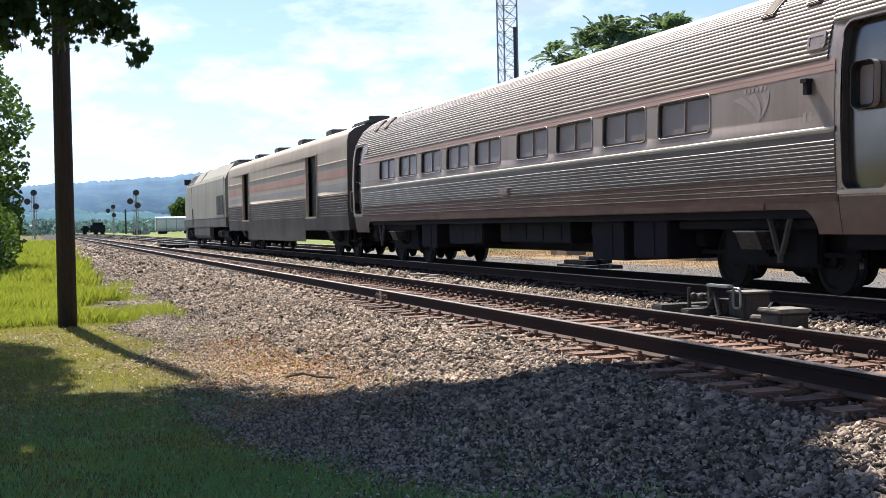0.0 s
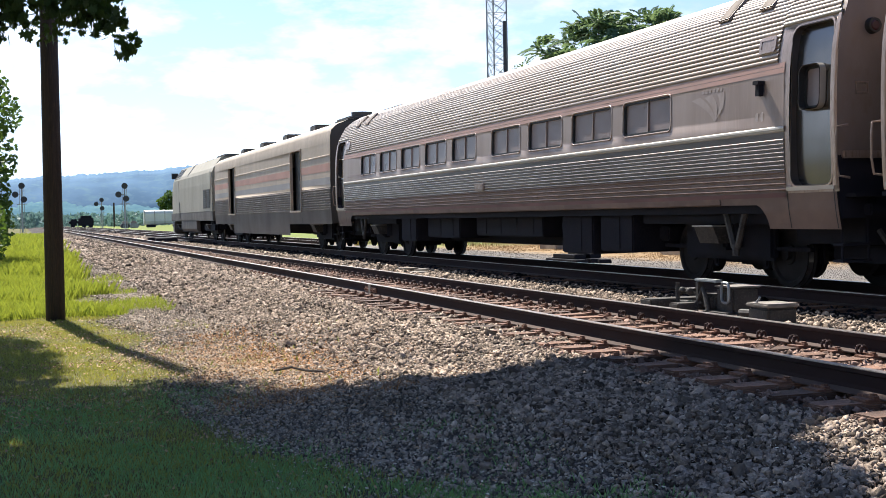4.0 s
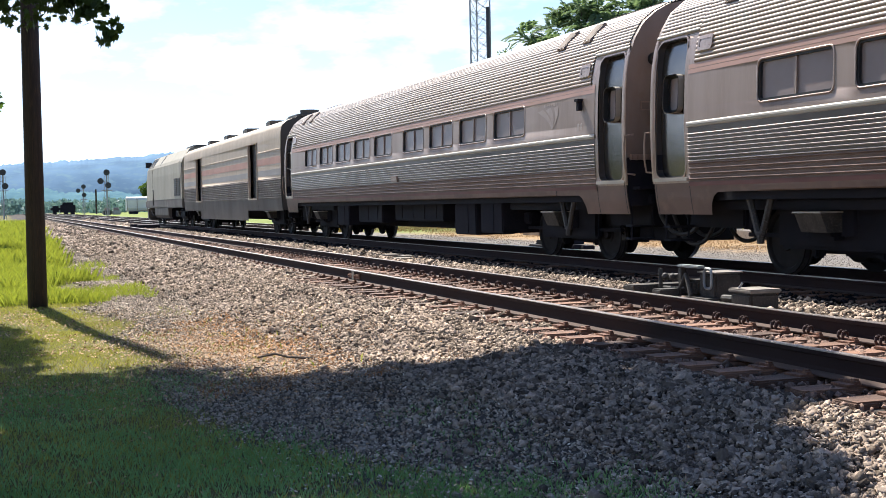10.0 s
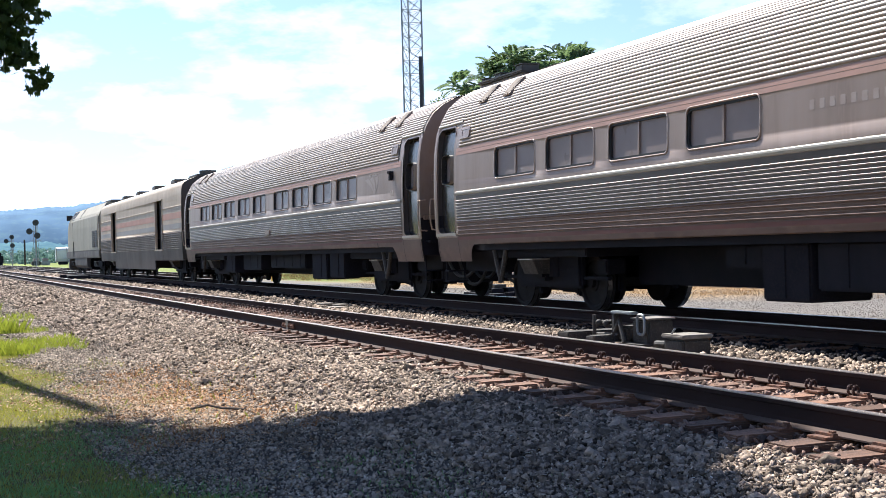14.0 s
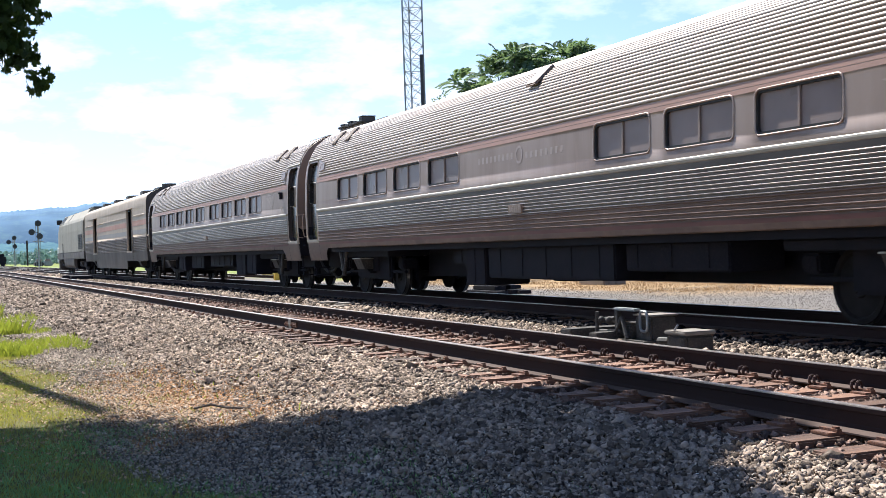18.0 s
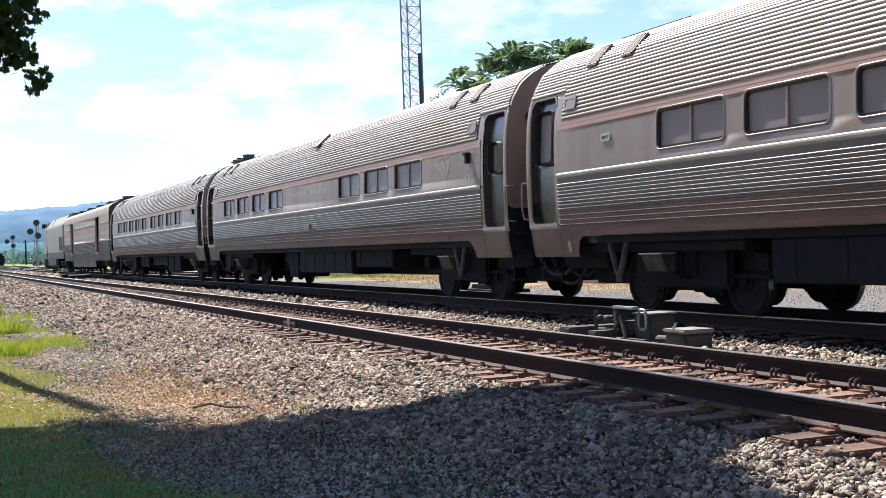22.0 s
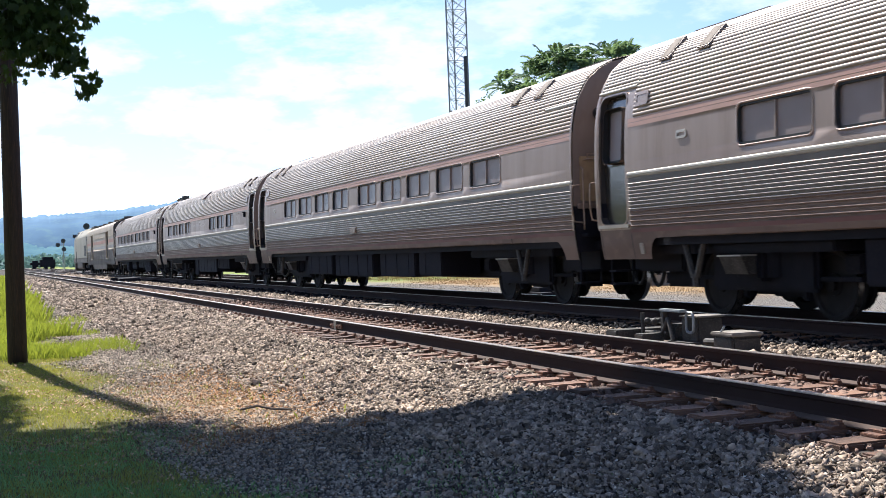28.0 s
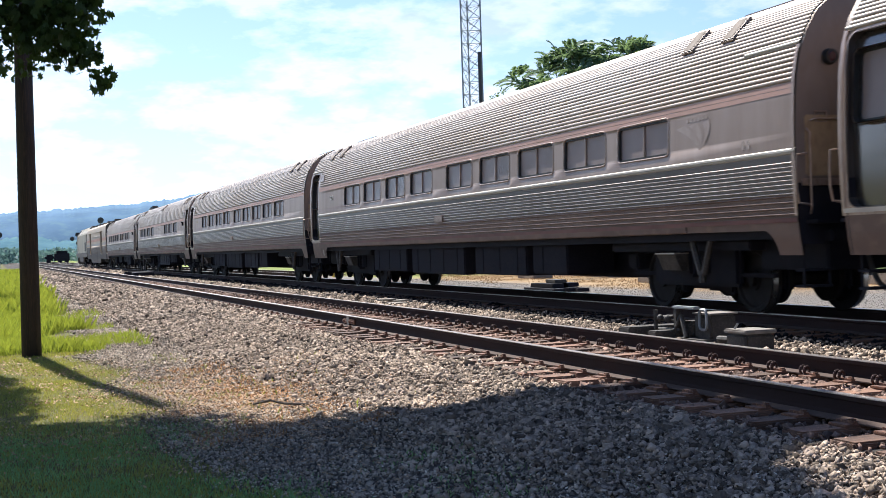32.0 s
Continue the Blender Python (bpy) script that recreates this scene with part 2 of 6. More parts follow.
RAILHEAD = mat("polished_rail_head", (0.62, 0.55, 0.51), (0.48, 0.42, 0.39), 1.2, 0.32, 0.85, 0.02, 40, (4, 0.1, 1))
TIE = mat("weathered_tie_wood", (0.195, 0.102, 0.06), (0.095, 0.054, 0.038), 2.5, 0.85, 0, 0.4, 26, (0.5, 6, 6), (0.28, 0.138, 0.072), single=0.55)
PLATE = mat("rusty_tie_plate", (0.19, 0.092, 0.056), (0.11, 0.055, 0.038), 5, 0.8, 0.2, 0.15, 50, c3=(0.27, 0.13, 0.07))
CLIP = mat("rusty_spring_clip", (0.09, 0.05, 0.038), (0.06, 0.035, 0.03), 8, 0.65, 0.5)
BALLAST = mat("grey_ballast_stone", (0.322, 0.249, 0.190), (0.19, 0.149, 0.118), 1.2, 0.9, 0, 0.25, 60, c3=(0.40, 0.309, 0.236), island=0.8, spec=0.15)
BALLAST_RUST = mat("rust_stained_ballast", (0.222, 0.147, 0.113), (0.155, 0.10, 0.077), 1.2, 0.9, 0, 0.25, 60, c3=(0.285, 0.195, 0.153), island=0.7, spec=0.2)
GRAVEL = mat("fine_grey_gravel", (0.39, 0.318, 0.252), (0.26, 0.213, 0.172), 3, 0.92, 0, 0.3, 60, c3=(0.50, 0.40, 0.305), island=0.7, spec=0.25)
YARDSTONE = mat("pale_yard_pebble", (0.25, 0.218, 0.19), (0.18, 0.158, 0.138), 3, 0.92, 0, 0.2, 60, island=0.4, spec=0.2)
MACHINE = mat("grey_cast_iron", (0.078, 0.069, 0.061), (0.046, 0.041, 0.037), 5, 0.65, 0.2, 0.2, 40, c3=(0.125, 0.106, 0.09), spec=0.3)
CONCRETE = mat("old_concrete", (0.31, 0.272, 0.232), (0.22, 0.19, 0.16), 1.2, 0.9, 0, 0.25, 12, c3=(0.16, 0.135, 0.11), spec=0.2)
POLE = mat("creosoted_pole_wood", (0.036, 0.027, 0.027), (0.022, 0.018, 0.019), 3, 0.8, 0, 0.4, 24, (6, 6, 0.25), (0.075, 0.044, 0.032))
GALV = mat("galvanised_steel", (0.34, 0.35, 0.36), (0.26, 0.27, 0.28), 3, 0.5, 0.5)
# lids paler than the cast iron cases below them
PALE_LID = mat("pale_machine_lid", (0.30, 0.262, 0.225), (0.20, 0.175, 0.15), 6, 0.75, 0.1, 0.1, 40, spec=0.3)
# signal black lifted towards blue-grey, distance haze put into the colour
SIGNAL = mat("haze_lifted_signal_black", (0.035, 0.038, 0.045), (0.05, 0.053, 0.06), 4, 0.6)
GRASS = leaf_mat("lawn_grass", (0.13, 0.20, 0.062), (0.27, 0.275, 0.085))
# greener lawn; the cool tint of the tree's shade is in its colour
LUSH = leaf_mat("shade_tinted_grass", (0.12, 0.255, 0.12), (0.21, 0.35, 0.165))
TALLGRASS = leaf_mat("tall_bright_grass", (0.07, 0.14, 0.024), (0.26, 0.315, 0.055))
DRYGRASS = mat("dry_straw", (0.46, 0.285, 0.125), (0.32, 0.20, 0.09), 2, 0.9, island=0.45)
FLECK = mat("pale_straw_flecks", (0.55, 0.48, 0.39), (0.40, 0.33, 0.25), 3, 0.85, island=0.5)
RUSTWEED = mat("rusty_dead_weeds", (0.50, 0.24, 0.075), (0.36, 0.165, 0.055), 2, 0.9, island=0.45)
LEAF = leaf_mat("oak_leaf", (0.028, 0.055, 0.016), (0.05, 0.085, 0.022))
LEAF2 = leaf_mat("hedge_leaf", (0.034, 0.064, 0.02), (0.062, 0.105, 0.03), (1.9, 1.8, 0.7))
LEAF3 = leaf_mat("sumac_leaf", (0.105, 0.165, 0.098), (0.16, 0.225, 0.12), (1.5, 1.45, 1.0))
BARK = mat("grey_bark", (0.10, 0.08, 0.065), (0.065, 0.052, 0.042), 4, 0.9, 0, 0.4, 20, (5, 5, 0.6))
LITTER = mat("dead_leaf_litter", (0.44, 0.30, 0.165), (0.30, 0.185, 0.095), 3, 0.85, island=0.6)
WHITECAR = mat("pale_grey_tank_paint", (0.62, 0.63, 0.65), (0.54, 0.55, 0.57), 0.5, 0.4, 0.1, 0, 20, c3=(0.46, 0.46, 0.47))
# distance haze is painted into the base colours of ridge, slope and woods
HILL = mat("haze_painted_hill", (0.064, 0.150, 0.262), (0.044, 0.112, 0.205), 0.014, 1.0, 0, 0, 0.05, c3=(0.08, 0.168, 0.235))
FOOTHILL = mat("haze_painted_foothill", (0.085, 0.165, 0.205), (0.062, 0.13, 0.17), 0.02, 1.0, 0, 0, 0.12, c3=(0.11, 0.195, 0.195), spec=0.05)
FARTREE = leaf_mat("haze_painted_far_trees", (0.135, 0.215, 0.205), (0.175, 0.25, 0.22), (1.0, 1.1, 1.1))


# ---- mesh helpers ----
def mesh_of(bm, name, material, smooth=False):
    me = bpy.data.meshes.new(name)
    bm.to_mesh(me)
    bm.free()
    me.materials.append(material)
    if smooth:
        me.shade_smooth()
    return me


def part(name, bm, material, parent=None, label="", smooth=False):
    """Links a bmesh as one mesh object under a thing or part."""
    ob = new(name, mesh_of(bm, name, material, smooth))
    if parent:
        ob.parent = parent
    if label:
        ob["label"] = label
    return ob


def thing(name, label, category, group="", kind=""):
    return tagged(new(name), label, category, group, kind)


def box(bm, x0, x1, y0, y1, z0, z1, bev=0.0):
    r = bmesh.ops.create_cube(bm, size=1.0, matrix=Matrix.LocRotScale(((x0 + x1) / 2, (y0 + y1) / 2, (z0 + z1) / 2), None, (abs(x1 - x0), abs(y1 - y0), abs(z1 - z0))))
    if bev:
        es = list({e for v in r["verts"] for e in v.link_edges})
        bmesh.ops.bevel(bm, geom=es, offset=bev, segments=2, affect="EDGES")


def boxed(*a, bev=0.0):
    bm = bmesh.new()
    box(bm, *a, bev=bev)
    return bm


def tube(bm, p, q, r0, r1=None, seg=8):
    p, q = Vector(p), Vector(q)
    d = q - p
    m = Matrix.Translation((p + q) / 2) @ d.to_track_quat("Z", "Y").to_matrix().to_4x4()
    bmesh.ops.create_cone(bm, cap_ends=True, segments=seg, radius1=r0, radius2=r0 if r1 is None else r1, depth=d.length, matrix=m)


def tubes(pts, r, seg=6):
    """One bent round bar along a line of points."""
    bm = bmesh.new()
    ps = [Vector(p) for p in pts]
    closed = (ps[0] - ps[-1]).length < 1e-6
    if closed:
        ps = ps[:-1]
    n, rows, side = len(ps), [], None
    for k, p in enumerate(ps):
        a = ps[k - 1] if k or closed else p
        b = ps[(k + 1) % n] if k < n - 1 or closed else p
        d = (b - a).normalized()
        if side is None:
            side = d.orthogonal()
        side = (side - d * side.dot(d)).normalized()
        up = d.cross(side)
        rows.append([bm.verts.new(p + r * (math.cos(6.2832 * i / seg) * side + math.sin(6.2832 * i / seg) * up)) for i in range(seg)])
    for u, v in zip(rows, rows[1:] + (rows[:1] if closed else [])):
        for i in range(seg):
            bm.faces.new((u[i], u[(i + 1) % seg], v[(i + 1) % seg], v[i]))
    if not closed:
        bm.faces.new(rows[0][::-1])
        bm.faces.new(rows[-1])
    return bm


def sheet(bm, line, y0, y1, flip=False):
    """Sweeps a line of (x, z) points from y0 to y1."""
    a = [bm.verts.new((x, y0, z)) for x, z in line]
    b = [bm.verts.new((x, y1, z)) for x, z in line]
    for i in range(len(line) - 1):
        f = (a[i], a[i + 1], b[i + 1], b[i])
        bm.faces.new(f[::-1] if flip else f)


def solid(bm, line, y0, y1):
    """A closed prism of an (x, z) outline between y0 and y1."""
    a = [bm.verts.new((x, y0, z)) for x, z in line]
    b = [bm.verts.new((x, y1, z)) for x, z in line]
    n = len(line)
    for i in range(n):
        bm.faces.new((a[i], a[(i + 1) % n], b[(i + 1) % n], b[i]))
    bm.faces.new(a[::-1])
    bm.faces.new(b)
    bmesh.ops.recalc_face_normals(bm, faces=bm.faces)


def rounded(w, h, r, n=4):
    """Rounded rectangle round (0, 0)."""
    pts = []
    for cx, cy, a0 in ((w / 2 - r, h / 2 - r, 0), (-w / 2 + r, h / 2 - r, 90), (-w / 2 + r, -h / 2 + r, 180), (w / 2 - r, -h / 2 + r, 270)):
        for i in range(n + 1):
            a = radians(a0 + 90 * i / n)
            pts.append((cx + r * math.cos(a), cy + r * math.sin(a)))
    return pts


def on_side(surf, side, y, z, out):
    """A point of the car's side: surf(z) is the half width."""
    return (side * (surf(z) + out), y, z)


def ring(bm, surf, side, yc, zc, w, h, r, wide, depth, sink):
    """A rounded frame that follows the side, wide across and depth proud."""
    a, b = rounded(w, h, r), rounded(w - 2 * wide, h - 2 * wide, max(0.01, r - wide))
    rows = [[bm.verts.new(on_side(surf, side, yc + p[0], zc + p[1], o)) for p in ps] for ps, o in ((a, -0.01), (a, depth), (b, depth), (b, -sink))]
    n = len(a)
    for u, v in zip(rows, rows[1:]):
        for i in range(n):
            bm.faces.new((u[i], u[(i + 1) % n], v[(i + 1) % n], v[i]))
    bmesh.ops.recalc_face_normals(bm, faces=bm.faces)


def plate_on(bm, surf, side, outline, yc, zc, out):
    vs = [bm.verts.new(on_side(surf, side, yc + p[0], zc + p[1], out)) for p in outline]
    bm.faces.new(vs if side > 0 else vs[::-1])


def slab_on(bm, surf, side, outline, yc, zc, out0, out1):
    a = [bm.verts.new(on_side(surf, side, yc + p[0], zc + p[1], out0)) for p in outline]
    b = [bm.verts.new(on_side(surf, side, yc + p[0], zc + p[1], out1)) for p in outline]
    n = len(a)
    for i in range(n):
        bm.faces.new((a[i], a[(i + 1) % n], b[(i + 1) % n], b[i]))
    bm.faces.new(b)
    bm.faces.new(a[::-1])
    bmesh.ops.recalc_face_normals(bm, faces=bm.faces)


def from_arrays(name, verts, faces, material, parent=None, label=""):
    me = bpy.data.meshes.new(name)
    me.vertices.add(len(verts))
    me.vertices.foreach_set("co", np.asarray(verts, np.float32).ravel())
    k = faces.shape[1]
    me.loops.add(faces.size)
    me.loops.foreach_set("vertex_index", faces.astype(np.int32).ravel())
    me.polygons.add(len(faces))
    me.polygons.foreach_set("loop_start", np.arange(0, faces.size, k, dtype=np.int32))
    me.update(calc_edges=True)
    me.materials.append(material)
    ob = new(name, me)
    if parent:
        ob.parent = parent
    if label:
        ob["label"] = label
    return ob


RNG = np.random.default_rng(7)


def scatter(template, faces, at, size, flat=1.0, tilt=3.14):
    """Many copies of a small shape with their own turn and size, as arrays."""
    n, k = len(at), len(template)
    a, b, c = RNG.uniform(-tilt, tilt, n), RNG.uniform(-tilt, tilt, n), RNG.uniform(-3.14, 3.14, n)
    ca, sa, cb, sb, cc, sc = np.cos(a), np.sin(a), np.cos(b), np.sin(b), np.cos(c), np.sin(c)
    Rm = np.empty((n, 3, 3))
    Rm[:, 0] = np.stack([cc * cb, cc * sb * sa - sc * ca, cc * sb * ca + sc * sa], 1)
    Rm[:, 1] = np.stack([sc * cb, sc * sb * sa + cc * ca, sc * sb * ca - cc * sa], 1)
    Rm[:, 2] = np.stack([-sb, cb * sa, cb * ca], 1)
    jit = template[None] * size[:, None, None] * np.stack([np.ones(n), RNG.uniform(0.6, 1, n), flat * RNG.uniform(0.5, 1, n)], 1)[:, None, :]
    v = np.einsum("nij,nkj->nki", Rm, jit) + at[:, None, :]
    f = faces[None] + (np.arange(n) * k)[:, None, None]
    return v.reshape(-1, 3), f.reshape(-1, faces.shape[1])


STONE_V = np.array([(-.66, -.20, -.34), (.40, -.58, -.30), (.62, .30, -.36), (-.24, .60, -.30), (-.30, -.42, .30), (.38, -.26, .56), (.46, .30, .16), (-.30, .26, .50)])
STONE_F = np.array([(0, 3, 2), (0, 2, 1), (4, 5, 6), (4, 6, 7), (0, 1, 5), (0, 5, 4), (1, 2, 6), (1, 6, 5), (2, 3, 7), (2, 7, 6), (3, 0, 4), (3, 4, 7)])

# ---- the train ----
TRACK_A, TRACK_B = 6.066, 10.72        # middles of the two tracks
CAR = 26.01                           # from coupling to coupling
ROOF = 4.235
COACH_Z = [0.80, 1.05, 1.30, 1.65, 2.05, 2.40, 2.80, 3.00, 3.25, 3.54, 3.80, 3.99, 4.13, 4.21, ROOF]
COACH_X = [1.50, 1.545, 1.57, 1.59, 1.597, 1.592, 1.575, 1.555, 1.51, 1.41, 1.25, 1.02, 0.74, 0.38, 0.0]


def coach_half(z):
    return float(np.interp(z, COACH_Z, COACH_X))


def flutes(z0, z1, n, proud, share=0.45):
    """An (x, z) line of n ridges up the side."""
    out, step = [], (z1 - z0) / n
    for i in range(n):
        z = z0 + i * step
        for f, o in ((0.0, 0.0), (0.50, 0.0), (0.56, proud * 0.62), (0.66, proud), (0.76, proud), (0.86, proud * 0.62), (0.92, 0.0)):
            out.append((coach_half(z + f * step) + o, z + f * step))
    out.append((coach_half(z1), z1))
    return out


def roof_line(z0=2.93, step=0.0615, proud=0.015):
    """Half-round ribs over the roof from one eave to the other, with a narrow groove between them."""
    zs = np.linspace(z0, ROOF, 140)
    pts = np.array([(coach_half(z), z) for z in zs])
    run = np.concatenate([[0], np.cumsum(np.hypot(*np.diff(pts, axis=0).T))])
    half, n = [], max(1, round(run[-1] / step))
    step = run[-1] / n
    for i in range(n):
        for f in (0.0, 0.12, 0.16, 0.24, 0.36, 0.50, 0.64, 0.78, 0.90, 0.97):
            o = 0.0 if f < 0.13 else proud * math.sin(math.pi * (f - 0.12) / 0.88) ** 0.6
            s = (i + f) * step
            x, z = np.interp(s, run, pts[:, 0]), np.interp(s, run, pts[:, 1])
            x2, z2 = np.interp(s + 0.02, run, pts[:, 0]), np.interp(s + 0.02, run, pts[:, 1])
            d = np.array([z2 - z, -(x2 - x)])
            d /= max(1e-6, np.hypot(*d))
            half.append((x + d[0] * o, z + d[1] * o))
    half.append((0.0, ROOF))
    return half + [(-x, z) for x, z in half[-2::-1]]


def smooth_line(z0, z1, n=14, inset=0.0):
    return [(coach_half(z) - inset, z) for z in np.linspace(z0, z1, n)]


def panel_with_holes(bm, side, y0, y1, z0, z1, holes, rows=3, surf=coach_half):
    """A curved side panel; holes: (ya, yb, za, zb), side by side along y."""
    ys = sorted({y0, y1, *(h[0] for h in holes), *(h[1] for h in holes)})
    zs = sorted({z0, z1, *(h[2] for h in holes), *(h[3] for h in holes), *np.linspace(z0, z1, rows + 1)})
    grid = {}

    def vert(y, z):
        if (y, z) not in grid:
            grid[y, z] = bm.verts.new((side * surf(z), y, z))
        return grid[y, z]
    for ya, yb in zip(ys, ys[1:]):
        for za, zb in zip(zs, zs[1:]):
            ym, zm = (ya + yb) / 2, (za + zb) / 2
            if any(h[0] < ym < h[1] and h[2] < zm < h[3] for h in holes):
                continue
            bm.faces.new((vert(ya, za), vert(yb, za), vert(yb, zb), vert(ya, zb)))
    bm.verts.index_update()
    for h in holes:                      # reveals of the openings
        q = [(h[0], h[2]), (h[1], h[2]), (h[1], h[3]), (h[0], h[3])]
        for (ya, za), (yb, zb) in zip(q, q[1:] + q[:1]):
            v = [bm.verts.new((side * (surf(z) - o), y, z)) for y, z, o in ((ya, za, 0), (yb, zb, 0), (yb, zb, 0.045), (ya, za, 0.045))]
            bm.faces.new(v)
    bmesh.ops.remove_doubles(bm, verts=bm.verts, dist=0.0005)


def wheelset(parent, y, r=0.457, name="wheelset"):
    bm = bmesh.new()
    ob = None
    prof = [(0.0, r * 0.30), (0.02, r * 0.32), (0.03, r * 0.80), (0.0, r * 0.86), (0.0, r * 0.985), (0.01, r), (0.10, r * 1.0), (0.115, r + 0.028), (0.135, r + 0.026), (0.138, r * 0.8), (0.09, r * 0.75), (0.09, r * 0.2)]
    seg = 28
    for s in (-1, 1):
        rows = []
        for o, rad in prof:
            rows.append([bm.verts.new((s * (0.79 - o), rad * math.cos(2 * math.pi * i / seg), rad * math.sin(2 * math.pi * i / seg))) for i in range(seg)])
        for a, b in zip(rows, rows[1:]):
            for i in range(seg):
                bm.faces.new((a[i], a[(i + 1) % seg], b[(i + 1) % seg], b[i]))
        bm.faces.new(rows[0])
    tube(bm, (-0.85, 0, 0), (0.85, 0, 0), 0.085, seg=12)
    for s in (-0.42, 0.42):
        tube(bm, (s - 0.04, 0, 0), (s + 0.04, 0, 0), 0.34, seg=20)
    bmesh.ops.recalc_face_normals(bm, faces=bm.faces)
    ob = part(name, bm, WHEEL, parent)
    ob.location = (0, y, r)
    for s in (-1, 1):
        b2 = bmesh.new()
        bmesh.ops.create_cone(b2, cap_ends=False, segments=28, radius1=r + 0.003, radius2=r + 0.003, depth=0.075, matrix=pose(s * 0.7375, 0, 0, 0, 90, 0))
        part("tread", b2, RIM, ob, "polished wheel tread")
    return ob


def truck(parent, yc, base=2.59, wheels=None, r=0.457):
    bm = bmesh.new()
    for s in (-1, 1):
        box(bm, s * 0.52, s * 0.62, yc - base / 2 - 0.25, yc + base / 2 + 0.25, 0.42, 0.66, 0.03)
        box(bm, s * 0.80, s * 1.18, yc - 0.28, yc + 0.28, 0.50, 0.95, 0.05)
        for e in (-1, 1):
            tube(bm, (s * 0.95, yc + e * 0.35, 0.55), (s * 0.95, yc + e * 0.35, 1.02), 0.14, seg=12)
    box(bm, -1.15, 1.15, yc - 0.25, yc + 0.25, 0.62, 0.85, 0.04)
    for s in (-1, 1):
        box(bm, s * 0.84, s * 0.98, yc - base / 2 + 0.1, yc + base / 2 - 0.1, 0.36, 0.98, 0.05)
    part("truck_frame", bm, BLACK, parent, "black steel truck frame")
    bm = bmesh.new()
    for s in (-1, 1):
        box(bm, s * 0.46, s * 0.56, yc - base / 2 - 0.42, yc + base / 2 + 0.42, 0.29, 0.80, 0.04)
        for e in (-1, 1):
            box(bm, s * 0.62, s * 0.78, yc + e * (base / 2 - 0.62) - 0.07, yc + e * (base / 2 - 0.62) + 0.07, 0.24, 0.70, 0.03)
    box(bm, -0.5, 0.5, yc - 0.5, yc + 0.5, 0.26, 0.60, 0.05)
    part("brake_rigging", bm, BLACK, parent, "dark brake rigging between the wheels")
    for s in (-1, 1):
        for e in (-1, 1):
            b2 = bmesh.new()
            box(b2, s * 0.62, s * 0.98, yc + e * (base / 2 + 0.62) - 0.16, yc + e * (base / 2 + 0.62) + 0.16, 0.60, 0.84, 0.03)
            box(b2, s * 0.84, s * 0.92, yc + e * (base / 2 + 0.3) - 0.4, yc + e * (base / 2 + 0.3) + 0.4, 0.50, 0.56, 0.01)
            part("brake_unit", b2, BROWNBOX, parent, "dusty brake cylinder beside the wheel")
    for s in (-1, 1):
        b3 = bmesh.new()
        line = [(s * 1.06, 0.60), (s * 1.30, 0.60), (s * 1.40, 0.84), (s * 1.06, 0.84)]
        solid(b3, line, yc - 0.34, yc + 0.20)
        bp = part("bolster_end", b3, MACHINE, parent, "dusty bolster end with a bright lid")
        part("lid", boxed(s * 1.05, s * 1.42, yc - 0.36, yc + 0.22, 0.84, 0.86), STEEL_BRIGHT, bp)
    for e in (-1, 1):
        w = wheelset(parent, yc + e * base / 2, r)
        if wheels is not None:
            wheels.append((w, r))


def hoses(parent, yc, sgn):
    """Air and power hoses that sag across to the next car."""
    for x, dip in ((-0.85, 0.30), (-0.62, 0.46), (-0.38, 0.34), (0.3, 0.44), (0.65, 0.40)):
        pts = [(x + 0.22 * (u - 0.5), yc + sgn * 0.95 * u, 0.80 - dip * (1 - abs(2 * u - 1) ** 2.4)) for u in np.linspace(0, 1, 15)]
        part("hose", tubes(pts, 0.033, 7), HOSE, parent)


FRONT_DOOR = (11.62, 12.47, 1.36, 3.34)


def coach_windows(car, starts, wide=1.57):
    """Windows on both sides: each a frame with two panes and a bar."""
    for side in (-1, 1):
        for s in starts:
            yc = 11.51 - s - wide / 2
            bm = bmesh.new()
            ring(bm, coach_half, side, yc, 2.53, wide + 0.04, 0.57, 0.105, 0.02, 0.008, 0.02)
            w = part("window", bm, STEEL, car, "rounded window with a thin bright frame", True)
            g = bmesh.new()
            ring(g, coach_half, side, yc, 2.53, wide + 0.0, 0.53, 0.09, 0.034, -0.012, 0.06)
            part("gasket", g, GASKET, w)
            for e in (-1, 1):
                b2 = bmesh.new()
                plate_on(b2, coach_half, side, rounded(wide / 2 - 0.0, 0.515, 0.03), yc + e * (wide / 4 - 0.005), 2.53, -0.048 - 0.002 * (e > 0))
                part("pane", b2, GLASS, w)
            b3 = bmesh.new()
            slab_on(b3, coach_half, side, rounded(0.04, 0.5, 0.005, 1), yc, 2.53, -0.055, -0.022)
            part("mullion", b3, BAND, w)


